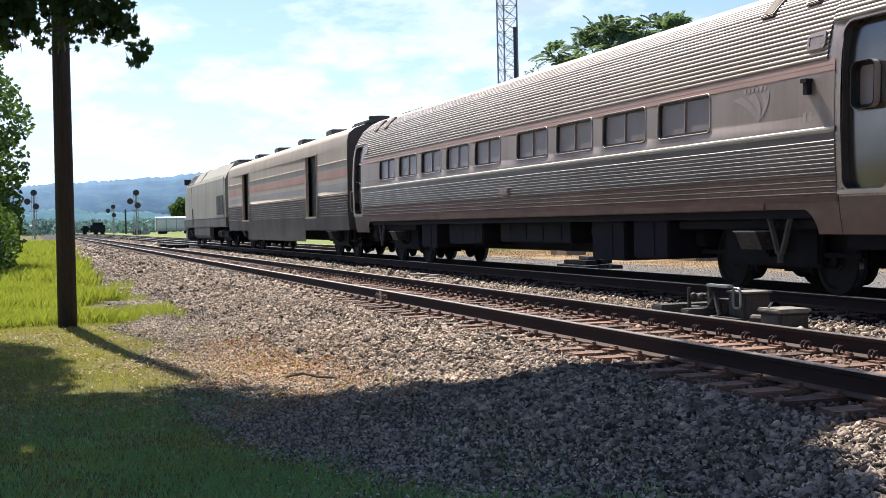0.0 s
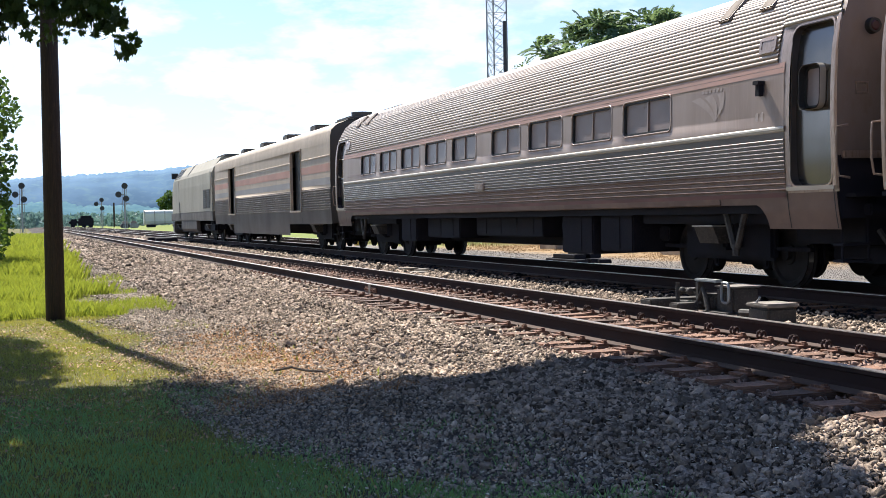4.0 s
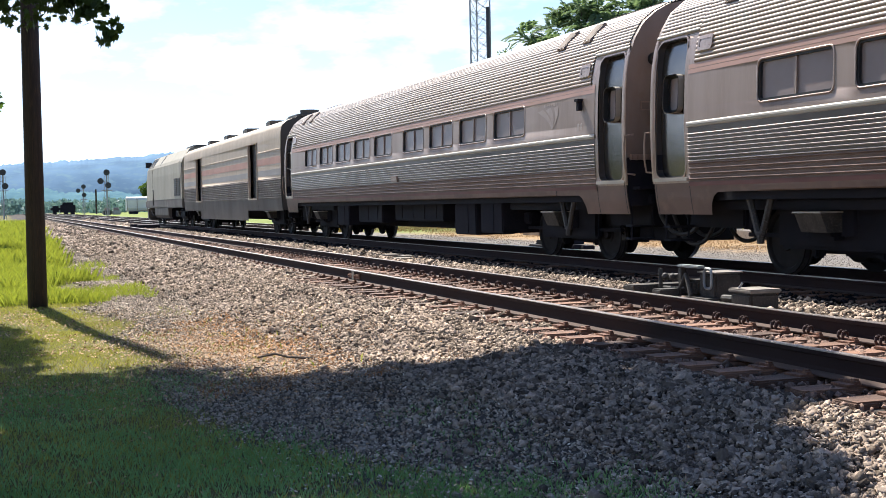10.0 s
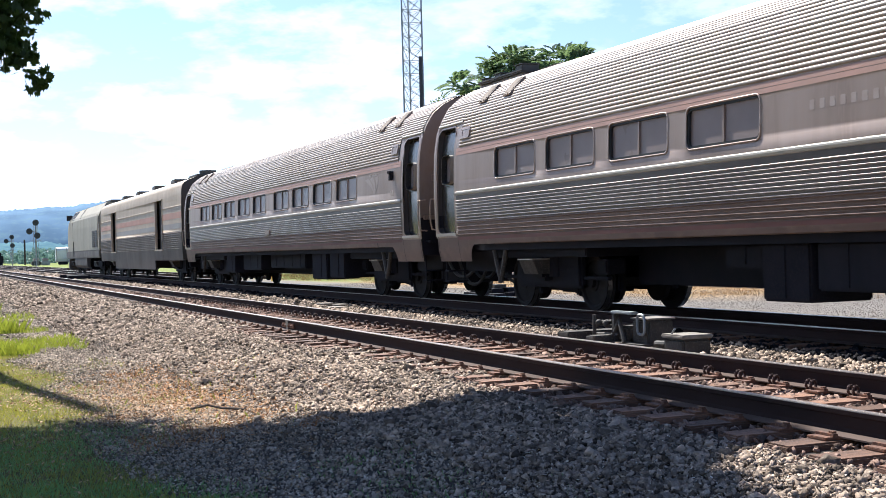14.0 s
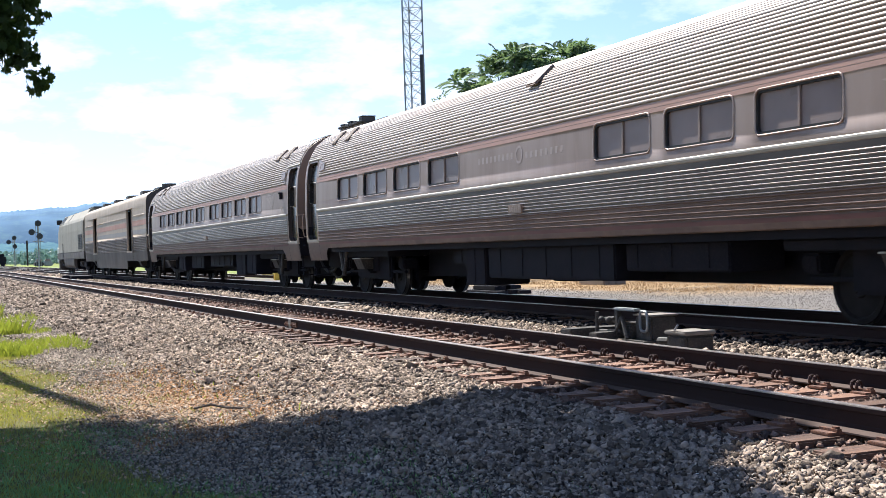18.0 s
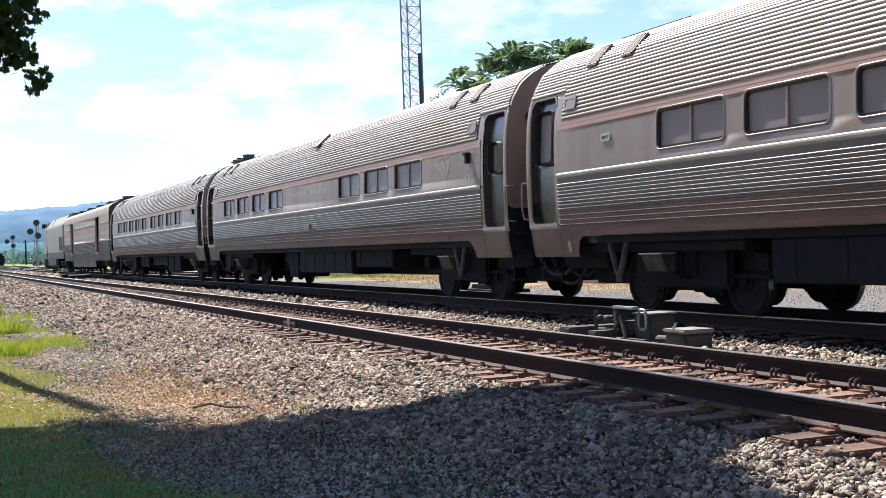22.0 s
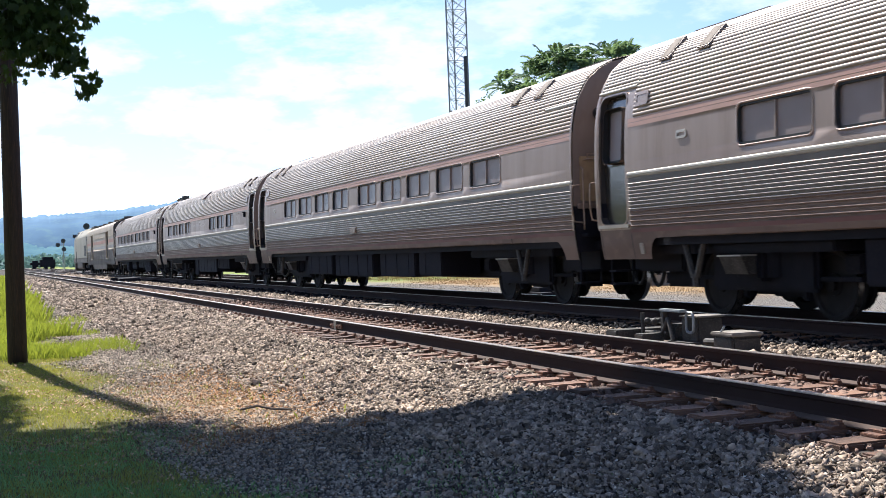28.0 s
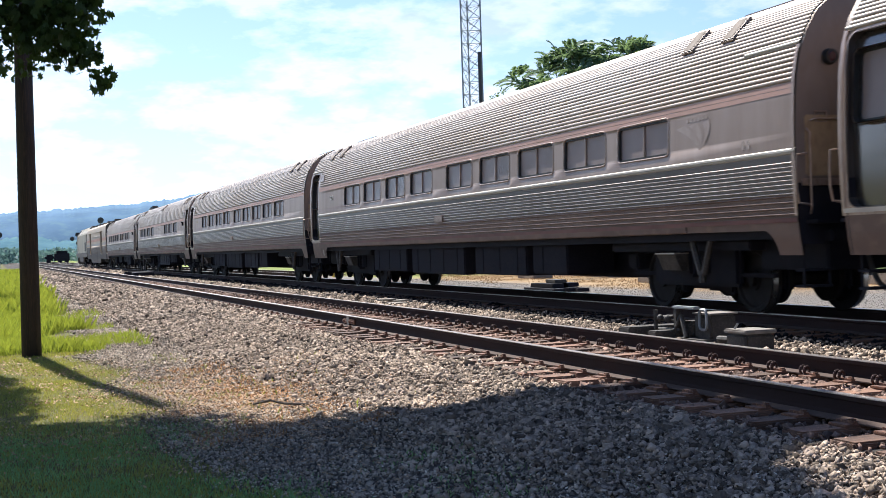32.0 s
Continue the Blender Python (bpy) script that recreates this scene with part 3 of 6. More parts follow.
def coach(label, starts, wheels, boxes, group="passenger cars", blind=False):
    car = thing("passenger_car", label, "train car", group)
    holes = [(11.51 - s - 1.57, 11.51 - s, 2.27, 2.79) for s in starts]
    holes = [(a - 0.0, b, c, d) for a, b, c, d in sorted(holes)]
    La, Lb = -11.51, (12.56 if blind else 11.51)      # a blind end has no doors
    for side in (-1, 1):
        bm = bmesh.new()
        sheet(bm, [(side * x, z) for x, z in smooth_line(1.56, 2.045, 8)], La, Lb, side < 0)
        part("fluted_side_panel", bm, FLUTE, car, "polished side behind the beads, dark reflection in its colour")
        for zb in [1.937 - 0.0535 * k for k in range(8)]:
            bm = bmesh.new()
            sheet(bm, [(side * (coach_half(zb + dz) + o), zb + dz) for dz, o in ((0.0, -0.002), (0.003, 0.009), (0.009, 0.014), (0.015, 0.012), (0.020, 0.006), (0.022, -0.002))], La, Lb, side < 0)
            part("bead", bm, BEAD, car, "bright stainless bead", True)
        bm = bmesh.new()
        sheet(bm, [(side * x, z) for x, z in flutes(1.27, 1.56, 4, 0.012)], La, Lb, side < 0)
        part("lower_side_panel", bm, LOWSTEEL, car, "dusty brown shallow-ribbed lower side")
        bm = bmesh.new()
        sheet(bm, [(side * (coach_half(z) + o), z) for z, o in ((2.045, 0.0), (2.055, 0.012), (2.085, 0.018), (2.11, 0.015), (2.122, 0.0))], La - 0.02, Lb + 0.02, side < 0)
        part("belt_rail", bm, STEEL_BRIGHT, car, "bright stainless belt rail")
        bm = bmesh.new()
        panel_with_holes(bm, side, La, Lb, 2.12, 2.93, holes, 4)
        part("window_band", bm, BAND, car, "smooth brown-grey window band", True)
        bm = bmesh.new()
        for za, zb in ((2.792, 2.853), (2.861, 2.922)):
            sheet(bm, [(side * (coach_half(z) + 0.003), z) for z in (za, (za + zb) / 2, zb)], La, Lb, side < 0)
        part("red_stripe", bm, RED_LINE, car, "faded red double stripe")
        bm = bmesh.new()
        sheet(bm, [(side * (coach_half(z) + o), z) for z, o in ((1.13, 0.0), (1.145, 0.014), (1.20, 0.016), (1.22, 0.016), (1.255, 0.012), (1.27, 0.0))], -9.9, 9.9, side < 0)
        part("side_sill", bm, SILL, car, "rust-brown lower side sill")
        bm = bmesh.new()
        sheet(bm, [(side * (coach_half(z) + 0.019), z) for z in (1.222, 1.25, 1.278)], La, Lb, side < 0)
        part("sill_stripe", bm, SILL_RED, car, "dark maroon stripe")
        for e in (-1, 1):
            # sloping apron over the truck, then the stepwell under the door
            bm = bmesh.new()
            line = [(coach_half(z), z) for z in (0.82, 0.86, 0.92, 0.98, 1.03, 1.07, 1.10, 1.12, 1.13, 1.135, 1.27)]
            ya, yb = e * 9.9, e * 12.55
            pts = []
            for j, (x, z) in enumerate(line):
                lo = 9.9 if z > 1.13 else (11.75 if blind and e > 0 else 10.72) + math.sqrt(max(0.0, 0.31 ** 2 - max(0.0, z - 0.83) ** 2))
                pts.append((bm.verts.new((side * x, e * lo, z)), bm.verts.new((side * x, e * max(11.51, lo + 0.1), z)), bm.verts.new((side * x, yb, z))))
            for a, b in zip(pts, pts[1:]):
                for i in (0, 1):
                    bm.faces.new((a[i], a[i + 1], b[i + 1], b[i]))
            part("apron", bm, SILL, car, "brown stepwell apron")
            for yy in (() if blind and e > 0 else (11.53, 12.50)):
                bm = bmesh.new()
                sheet(bm, [(side * (coach_half(z) + 0.003), z) for z in np.linspace(0.83, 1.30, 6)], e * yy - 0.009, e * yy + 0.009, side < 0)
                part("apron_seam", bm, GASKET, car)
            pts = [on_side(coach_half, side, e * 12.68, z, o) for z, o in ((2.05, -0.10), (2.03, 0.05), (1.85, 0.07), (1.6, 0.07), (1.45, 0.05), (1.43, -0.10))]
            part("grab_rail", tubes(pts, 0.015, 6), STEEL, car)
            if not (blind and e > 0):
                bm = bmesh.new()
                ring(bm, coach_half, side, e * 11.1, 3.19, 0.38, 0.21, 0.05, 0.05, 0.030, 0.02)
                slab_on(bm, coach_half, side, rounded(0.27, 0.12, 0.05), e * 11.1, 3.19, -0.01, 0.024)
                part("vent_cover", bm, STEEL, car)
            for k, yy in enumerate((9.7, 10.75)):
                bm = bmesh.new()
                box(bm, -0.2, 0.2, -0.16, 0.16, -0.02, 0.028, 0.012)
                bmesh.ops.scale(bm, vec=(1.1, 1, 1), verts=bm.verts)
                ob = part("roof_hatch", bm, ENDWALL, car, "raised square roof vent")
                ob.location, ob.rotation_euler = (side * 1.19, e * yy, 3.86), (0, side * radians(46), 0)
                b2 = boxed(-0.19, 0.19, -0.125, 0.125, 0.02, 0.034)
                part("vent_mesh", b2, VENT, ob, "brown vent mesh")
            bm = bmesh.new()
            sheet(bm, [(side * (coach_half(z) + o), z) for z, o in ((3.385, 0.0), (3.39, 0.02), (3.42, 0.028), (3.435, 0.018), (3.437, 0.0))], min(e * 11.36, e * 12.56), max(e * 11.36, e * 12.56), side < 0)
            part("door_gutter", bm, STEEL_BRIGHT, car, "rain gutter over the door", True)
            bm = bmesh.new()
            sheet(bm, [(side * (coach_half(z) + 0.016), z) for z in np.linspace(1.30, 3.40, 16)], min(e * 12.515, e * 12.575), max(e * 12.515, e * 12.575), side < 0)
            part("corner_post", bm, STEEL, car, "", True)
            bm = bmesh.new()          # V bracket beside the truck
            for dy in (-0.22, 0.22):
                tube(bm, (side * 1.40, e * 10.02 + 1.3 * dy, 1.12), (side * 1.40, e * 10.02 + 0.2 * dy, 0.56), 0.045, seg=6)
            tube(bm, (side * 1.40, e * 10.02, 0.60), (side * 1.40, e * 10.02, 0.44), 0.05, seg=6)
            part("bracket", bm, MACHINE, car, "grey steel V bracket")
            if blind and e > 0:
                continue
            # end bay with the door opening
            bm = bmesh.new()
            hole = (min(e * FRONT_DOOR[0], e * FRONT_DOOR[1]), max(e * FRONT_DOOR[0], e * FRONT_DOOR[1]), FRONT_DOOR[2], FRONT_DOOR[3])
            panel_with_holes(bm, side, min(e * 11.3, e * 12.6), max(e * 11.3, e * 12.6), 1.27, 3.40, [hole], 16, lambda z: coach_half(z) - 0.005)
            part("end_bay", bm, STEEL, car, "", True)
            bm = bmesh.new()
            yc, zc = e * 12.045, 2.35
            ring(bm, coach_half, side, yc, zc, 0.90, 2.04, 0.16, 0.022, 0.005, 0.0)
            part("door_frame", bm, STEEL, car)
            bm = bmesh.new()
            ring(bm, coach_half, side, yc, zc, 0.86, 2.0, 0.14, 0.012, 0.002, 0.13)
            part("door_jamb", bm, JAMB, car, "deep door jamb, recess shade put into its colour")
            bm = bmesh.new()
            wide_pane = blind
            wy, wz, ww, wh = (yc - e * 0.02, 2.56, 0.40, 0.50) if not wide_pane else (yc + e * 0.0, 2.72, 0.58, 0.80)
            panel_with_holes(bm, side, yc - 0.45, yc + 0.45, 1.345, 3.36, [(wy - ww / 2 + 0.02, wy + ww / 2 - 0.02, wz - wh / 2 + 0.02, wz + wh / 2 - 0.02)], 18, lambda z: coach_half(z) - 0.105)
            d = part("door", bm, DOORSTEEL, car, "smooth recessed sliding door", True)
            bm = bmesh.new()
            ring(bm, coach_half, side, wy, wz, ww + 0.05, wh + 0.05, 0.10, 0.014, -0.093, 0.12)
            part("door_window_frame", bm, STEEL_BRIGHT if not wide_pane else STEEL, d)
            bm = bmesh.new()
            ring(bm, coach_half, side, wy, wz, ww + 0.022, wh + 0.022, 0.09, 0.035, -0.097, 0.13)
            part("door_window_gasket", bm, GASKET, d)
            bm = bmesh.new()
            slab_on(bm, coach_half, side, rounded(ww - 0.03, wh - 0.03, 0.06), wy, wz, -0.123, -0.113)
            part("door_pane", bm, GLASS, d)
            # black box behind the door stands for the unlit vestibule
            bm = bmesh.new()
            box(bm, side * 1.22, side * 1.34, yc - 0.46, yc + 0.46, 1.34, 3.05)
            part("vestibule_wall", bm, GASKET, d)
            bm = bmesh.new()
            slab_on(bm, coach_half, side, rounded(0.98, 0.05, 0.01, 1), yc, 1.325, 0.0, 0.03)
            part("door_sill", bm, STEEL_BRIGHT, car)
    bm = bmesh.new()
    sheet(bm, roof_line(), -11.35, Lb + 0.0 if blind else 11.35, True)
    part("roof", bm, STEEL_ROOF, car, "ribbed stainless roof with brown dust", True)
    for e in (-1, 1):
        bm = bmesh.new()
        half = smooth_line(3.34, ROOF, 16)
        line = half + [(-x, z) for x, z in half[-2::-1]]
        sheet(bm, [(x * 0.997, z - 0.005) for x, z in line], min(e * 10.9, e * 12.6), max(e * 10.9, e * 12.6), True)
        part("roof_end", bm, STEEL_ROOF, car, "", True)
        if not (blind and e > 0):
            bm = bmesh.new()
            sheet(bm, roof_line(3.37), min(e * 11.351, e * 12.50), max(e * 11.351, e * 12.50), True)
            part("roof_extension", bm, STEEL_ROOF, car, "ribbed roof over the door", True)
        bm = bmesh.new()
        lo = smooth_line(1.70, ROOF - 0.02, 20, 0.012)
        out = lo + [(-x, z) for x, z in lo[::-1]]
        solid(bm, out, min(e * 12.5, e * 12.585), max(e * 12.5, e * 12.585))
        part("end_wall", bm, ENDWALL, car, "brown stainless end wall")
        bm = bmesh.new()
        lo = smooth_line(0.95, 1.70, 8, 0.02)
        solid(bm, lo + [(-x, z) for x, z in lo[::-1]], min(e * 12.46, e * 12.56), max(e * 12.46, e * 12.56))
        part("end_panel", bm, BLACK, car, "black lower end panel")
        for sx in (-1, 1):
            fr = bmesh.new()
            for xa, xb, za, zb in ((1.14, 1.32, 2.43, 2.448), (1.14, 1.32, 2.552, 2.57), (1.14, 1.158, 2.448, 2.552), (1.302, 1.32, 2.448, 2.552)):
                box(fr, sx * xa, sx * xb, e * 12.583, e * 12.60, za, zb)
            part("end_box", fr, STEEL, car, "small framed plate on the end wall")
            part("end_ledge", boxed(sx * 0.62, sx * 1.52, e * 12.57, e * 12.63, 1.66, 1.75, bev=0.012), STEEL, car)
            part("step_pan", boxed(sx * 1.02, sx * 1.46, e * 12.50, e * 12.78, 1.20, 1.25, bev=0.01), BLACK, car)
            if not (blind and e > 0):
                continue
            part("end_recess_panel", boxed(sx * 0.72, sx * 1.46, e * 12.575, e * 12.60, 1.78, 2.52, bev=0.02), ENDGOLD, car, "lower end panel, golden light put into its tan")
            bar = [(sx * 1.44, e * 12.58, 2.36), (sx * 1.44, e * 12.66, 2.30), (sx * 1.44, e * 12.66, 1.40), (sx * 1.40, e * 12.58, 1.32)]
            part("end_rail", tubes(bar, 0.014, 6), STEEL, car, "bent steel grab bar")
            bar = [(sx * 1.40, e * 12.58, 2.44), (sx * 1.34, e * 12.62, 2.47), (sx * 0.80, e * 12.62, 2.47), (sx * 0.74, e * 12.58, 2.44)]
            part("end_rail", tubes(bar, 0.012, 6), STEEL, car, "bent steel grab bar")
        bm = bmesh.new()
        for sx in (-1, 1):
            box(bm, sx * 0.50, sx * 0.62, min(e * 12.58, e * 12.98), max(e * 12.58, e * 12.98), 1.15, 3.25, 0.03)
        box(bm, -0.62, 0.62, min(e * 12.58, e * 12.98), max(e * 12.58, e * 12.98), 3.15, 3.30, 0.03)
        part("diaphragm", bm, GASKET, car, "black rubber gangway bellows")
        bm = bmesh.new()
        box(bm, -0.16, 0.16, min(e * 12.3, e * 13.0), max(e * 12.3, e * 13.0), 0.70, 0.98, 0.04)
        box(bm, -1.2, 1.2, min(e * 12.4, e * 12.7), max(e * 12.4, e * 12.7), 0.98, 1.12, 0.02)
        part("coupler", bm, BLACK, car)
        bm = bmesh.new()
        box(bm, -1.05, 1.05, min(e * 10.95, e * 12.42), max(e * 10.95, e * 12.42), 0.62, 1.02, 0.03)
        if e < 0:
            box(bm, -0.55, 0.55, -12.35, -11.0, 0.36, 0.63, 0.05)
        part("draft_gear", bm, BLACK, car, "black draft gear under the car end")
        if e == (1 if blind else -1):
            hoses(car, e * 12.53, e)
        for sx in (-1, 1):
            bm = bmesh.new()
            tube(bm, (sx * 1.08, e * 12.58, 3.23), (sx * 1.08, e * 12.66, 3.23), 0.10, 0.088, 18)
            ml = part("marker_lamp", bm, GASKET, car, "round marker lamp in a dark ring")
            bm = bmesh.new()
            tube(bm, (sx * 1.08, e * 12.655, 3.23), (sx * 1.08, e * 12.672, 3.23), 0.066, 0.05, 16)
            part("lens", bm, LAMP_RED, ml, "dark red lens")
            bm = bmesh.new()
            for zz in (0.42, 0.62):
                box(bm, sx * 1.05, sx * 1.45, e * 12.30, e * 12.50, zz, zz + 0.03)
            for xx in (1.06, 1.43):
                tube(bm, (sx * xx, e * 12.45, 0.42), (sx * xx, e * 12.45, 1.0), 0.016, seg=6)
            part("step", bm, BLACK, car)
        truck(car, e * 9.07, 2.59, wheels)
        # added black deck, shuts out the bright gap above the trucks
        part("bolster_deck", boxed(-1.30, 1.30, e * 9.07 - 2.0, e * 9.07 + 2.0, 0.88, 1.02, bev=0.02), BLACK, car)
    bm = boxed(-1.46, 1.46, -12.5, 12.5, 1.02, 1.16)
    part("underframe", bm, BLACK, car)
    part("center_sill", boxed(-0.3, 0.3, -7.2, 7.2, 0.42, 1.03, bev=0.03), BLACK, car)
    for i, (ya, yb, zlo, xout, m) in enumerate(boxes):
        for side in (-1, 1):
            bm = boxed(side * 0.45, side * xout, ya, yb, zlo, 1.03, bev=0.025)
            eb = part("equipment_box", bm, m, car, "dusty underfloor equipment box")
            for u in np.arange(ya + 0.45, yb - 0.2, 0.9):
                part("strap", boxed(side * (xout - 0.01), side * (xout + 0.012), u, u + 0.03, zlo + 0.05, 1.0), m, eb)
    for sx in (-0.9, 0.9):
        bm = bmesh.new()
        tube(bm, (sx, -3.4, 0.84), (sx, -5.6, 0.84), 0.20, seg=18)
        part("air_tank", bm, BROWNBOX, car)
    bm = boxed(-0.3, 0.3, -12.4, 12.4, 3.0, 3.05)
    part("ceiling_panel", bm, BLACK, car)
    bm = bmesh.new()                      # black sheets behind the panes stand for the dim interior
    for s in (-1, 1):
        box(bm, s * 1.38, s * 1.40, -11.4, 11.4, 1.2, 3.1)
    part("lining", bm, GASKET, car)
    coach_windows(car, starts)
    return car


def arrow_mark(car, side, y, z):
    """Worn pale mark of three swept bands; they fan out from a low point towards the upper corner. Its length runs with the reader's eye."""
    f = -side * -1
    for k, (a0, a1) in enumerate(((-0.42, -0.26), (-0.15, -0.02), (0.11, 0.22))):
        bm = bmesh.new()
        va, vb = [], []
        for u in np.linspace(0, 1, 8):
            x0 = 0.05 + (a0 - 0.05) * (1 - u) ** 1.0 + 0.30 * u * (1 - u)
            x1 = 0.07 + (a1 - 0.05) * (1 - u) ** 1.0 + 0.30 * u * (1 - u)
            zz = 0.17 - 0.34 * u + 0.05 * (a0 + 0.42) * (1 - u)
            va.append(bm.verts.new(on_side(coach_half, side, y + f * 1.35 * x0, z + zz, 0.004)))
            vb.append(bm.verts.new(on_side(coach_half, side, y + f * 1.35 * x1, z + zz + 0.03 * (1 - u), 0.004)))
        for i in range(7):
            bm.faces.new((va[i], va[i + 1], vb[i + 1], vb[i]))
        part("decal", bm, PALE, car, "worn pale curved mark")
    for i in range(6):
        bm = bmesh.new()
        slab_on(bm, coach_half, side, rounded(0.065, 0.05, 0.005, 1), y + (i - 2.5) * 0.1, z + 0.26, 0.001, 0.004)
        part("letter_bar", bm, PALE, car)
    for i in range(2):
        bm = bmesh.new()
        slab_on(bm, coach_half, side, rounded(0.07, 0.12, 0.03, 2), y + f * (1.15 + 0.12 * i), z - 0.20, 0.001, 0.004)
        part("digit_bar", bm, BARS, car)


def side_marker(car, side, y, z):
    bm = bmesh.new()
    slab_on(bm, coach_half, side, rounded(0.09, 0.16, 0.01, 1), y, z, -0.01, 0.07)
    slab_on(bm, coach_half, side, rounded(0.13, 0.05, 0.01, 1), y, z + 0.09, -0.01, 0.10)
    part("side_lamp", bm, BROWNBOX, car, "small hooded side lamp")


def side_plate(car, side, y, z):
    bm = bmesh.new()
    slab_on(bm, coach_half, side, rounded(0.5, 0.15, 0.02), y, z, 0.0, 0.04)
    p = part("plate", bm, BAND, car, "small bolted side plate")
    for i in range(5):
        b = bmesh.new()
        slab_on(b, coach_half, side, rounded(0.05, 0.09, 0.005, 1), y + (i - 2) * 0.085, z, 0.038, 0.043)
        part("bar", b, BARS, p)


WHEELS = {}
SEATS = [2.0, 4.0, 6.01, 8.01, 10.01, 12.52, 14.52, 16.52, 18.51]
CAFE = [1.75, 3.73, 5.75, 7.78, 14.55, 16.5, 18.52]
BOX_A = [(5.0, 6.3, 0.45, 1.38, BROWNBOX), (2.2, 4.6, 0.55, 1.2, BLACK), (-2.6, 1.2, 0.62, 1.15, BLACK), (-5.3, -4.0, 0.36, 1.36, BROWNBOX), (-6.9, -5.7, 0.42, 1.40, BROWNBOX)]
BOX_B = [(4.0, 5.5, 0.50, 1.38, BROWNBOX), (1.0, 3.7, 0.46, 1.38, BROWNBOX), (-3.2, 0.4, 0.44, 1.40, BROWNBOX), (-6.4, -3.6, 0.48, 1.40, BROWNBOX)]
BOX_C = [(1.6, 2.5, 0.33, 1.36, BROWNBOX), (2.6, 3.5, 0.72, 1.2, BLACK), (-3.1, 1.5, 0.47, 1.34, BLACK), (-6.0, -3.4, 0.62, 1.32, BROWNBOX)]
TEXT1 = "grimy stainless steel passenger car with ribbed sides"
w1, w2 = [], []
car_1 = coach(TEXT1 + ", five windows then four", SEATS, w1, BOX_A)
car_2 = coach(TEXT1 + ", blank wall between windows", CAFE, w2, BOX_C)
WHEELS[car_1], WHEELS[car_2] = w1, w2
CARS = [(car_1, 0, 0), (car_2, 1, 0)]


def copied_wheels(car):
    return [(o, 0.457) for o in car.children if o.name.startswith("wheelset")]


w3 = []
car_3 = coach(TEXT1 + ", four windows then five", SEATS, w3, BOX_B, blind=True)
car_4, car_5 = copy_thing(car_3, Matrix()), copy_thing(car_3, Matrix())
for c, k in ((car_3, 2), (car_4, 3), (car_5, 4)):
    WHEELS[c] = copied_wheels(c)
    CARS.append((c, k, 180))
for c in (car_1, car_2):
    arrow_mark(c, -1, -9.75, 2.47)
    side_marker(c, -1, -11.0, 2.62)
    side_plate(c, -1, -0.3, 1.66)
arrow_mark(car_4, 1, 10.3, 2.44)
for c in (car_3, car_4, car_5):
    side_plate(c, 1, -0.56, 1.66)
    bm = bmesh.new()
    bp_ = bmesh.new()
    slab_on(bp_, coach_half, 1, rounded(0.10, 0.17, 0.02), -11.25, 0.98, -0.005, 0.02)
    part("apron_latch", bp_, STEEL_BRIGHT, c, "small bright latch plate")
    ring(bm, coach_half, 1, -9.95, 2.55, 0.28, 0.12, 0.05, 0.035, 0.015, 0.03)
    part("call_box", bm, STEEL_BRIGHT, c, "small oval box on the side")


# baggage car
def bag_half(z):
    return float(np.interp(z, [0.85, 1.2, 2.0, 3.0, 3.7, 3.86, 4.02, 4.14, 4.22, 4.26], [1.52, 1.545, 1.55, 1.545, 1.53, 1.47, 1.28, 0.95, 0.5, 0.0]))


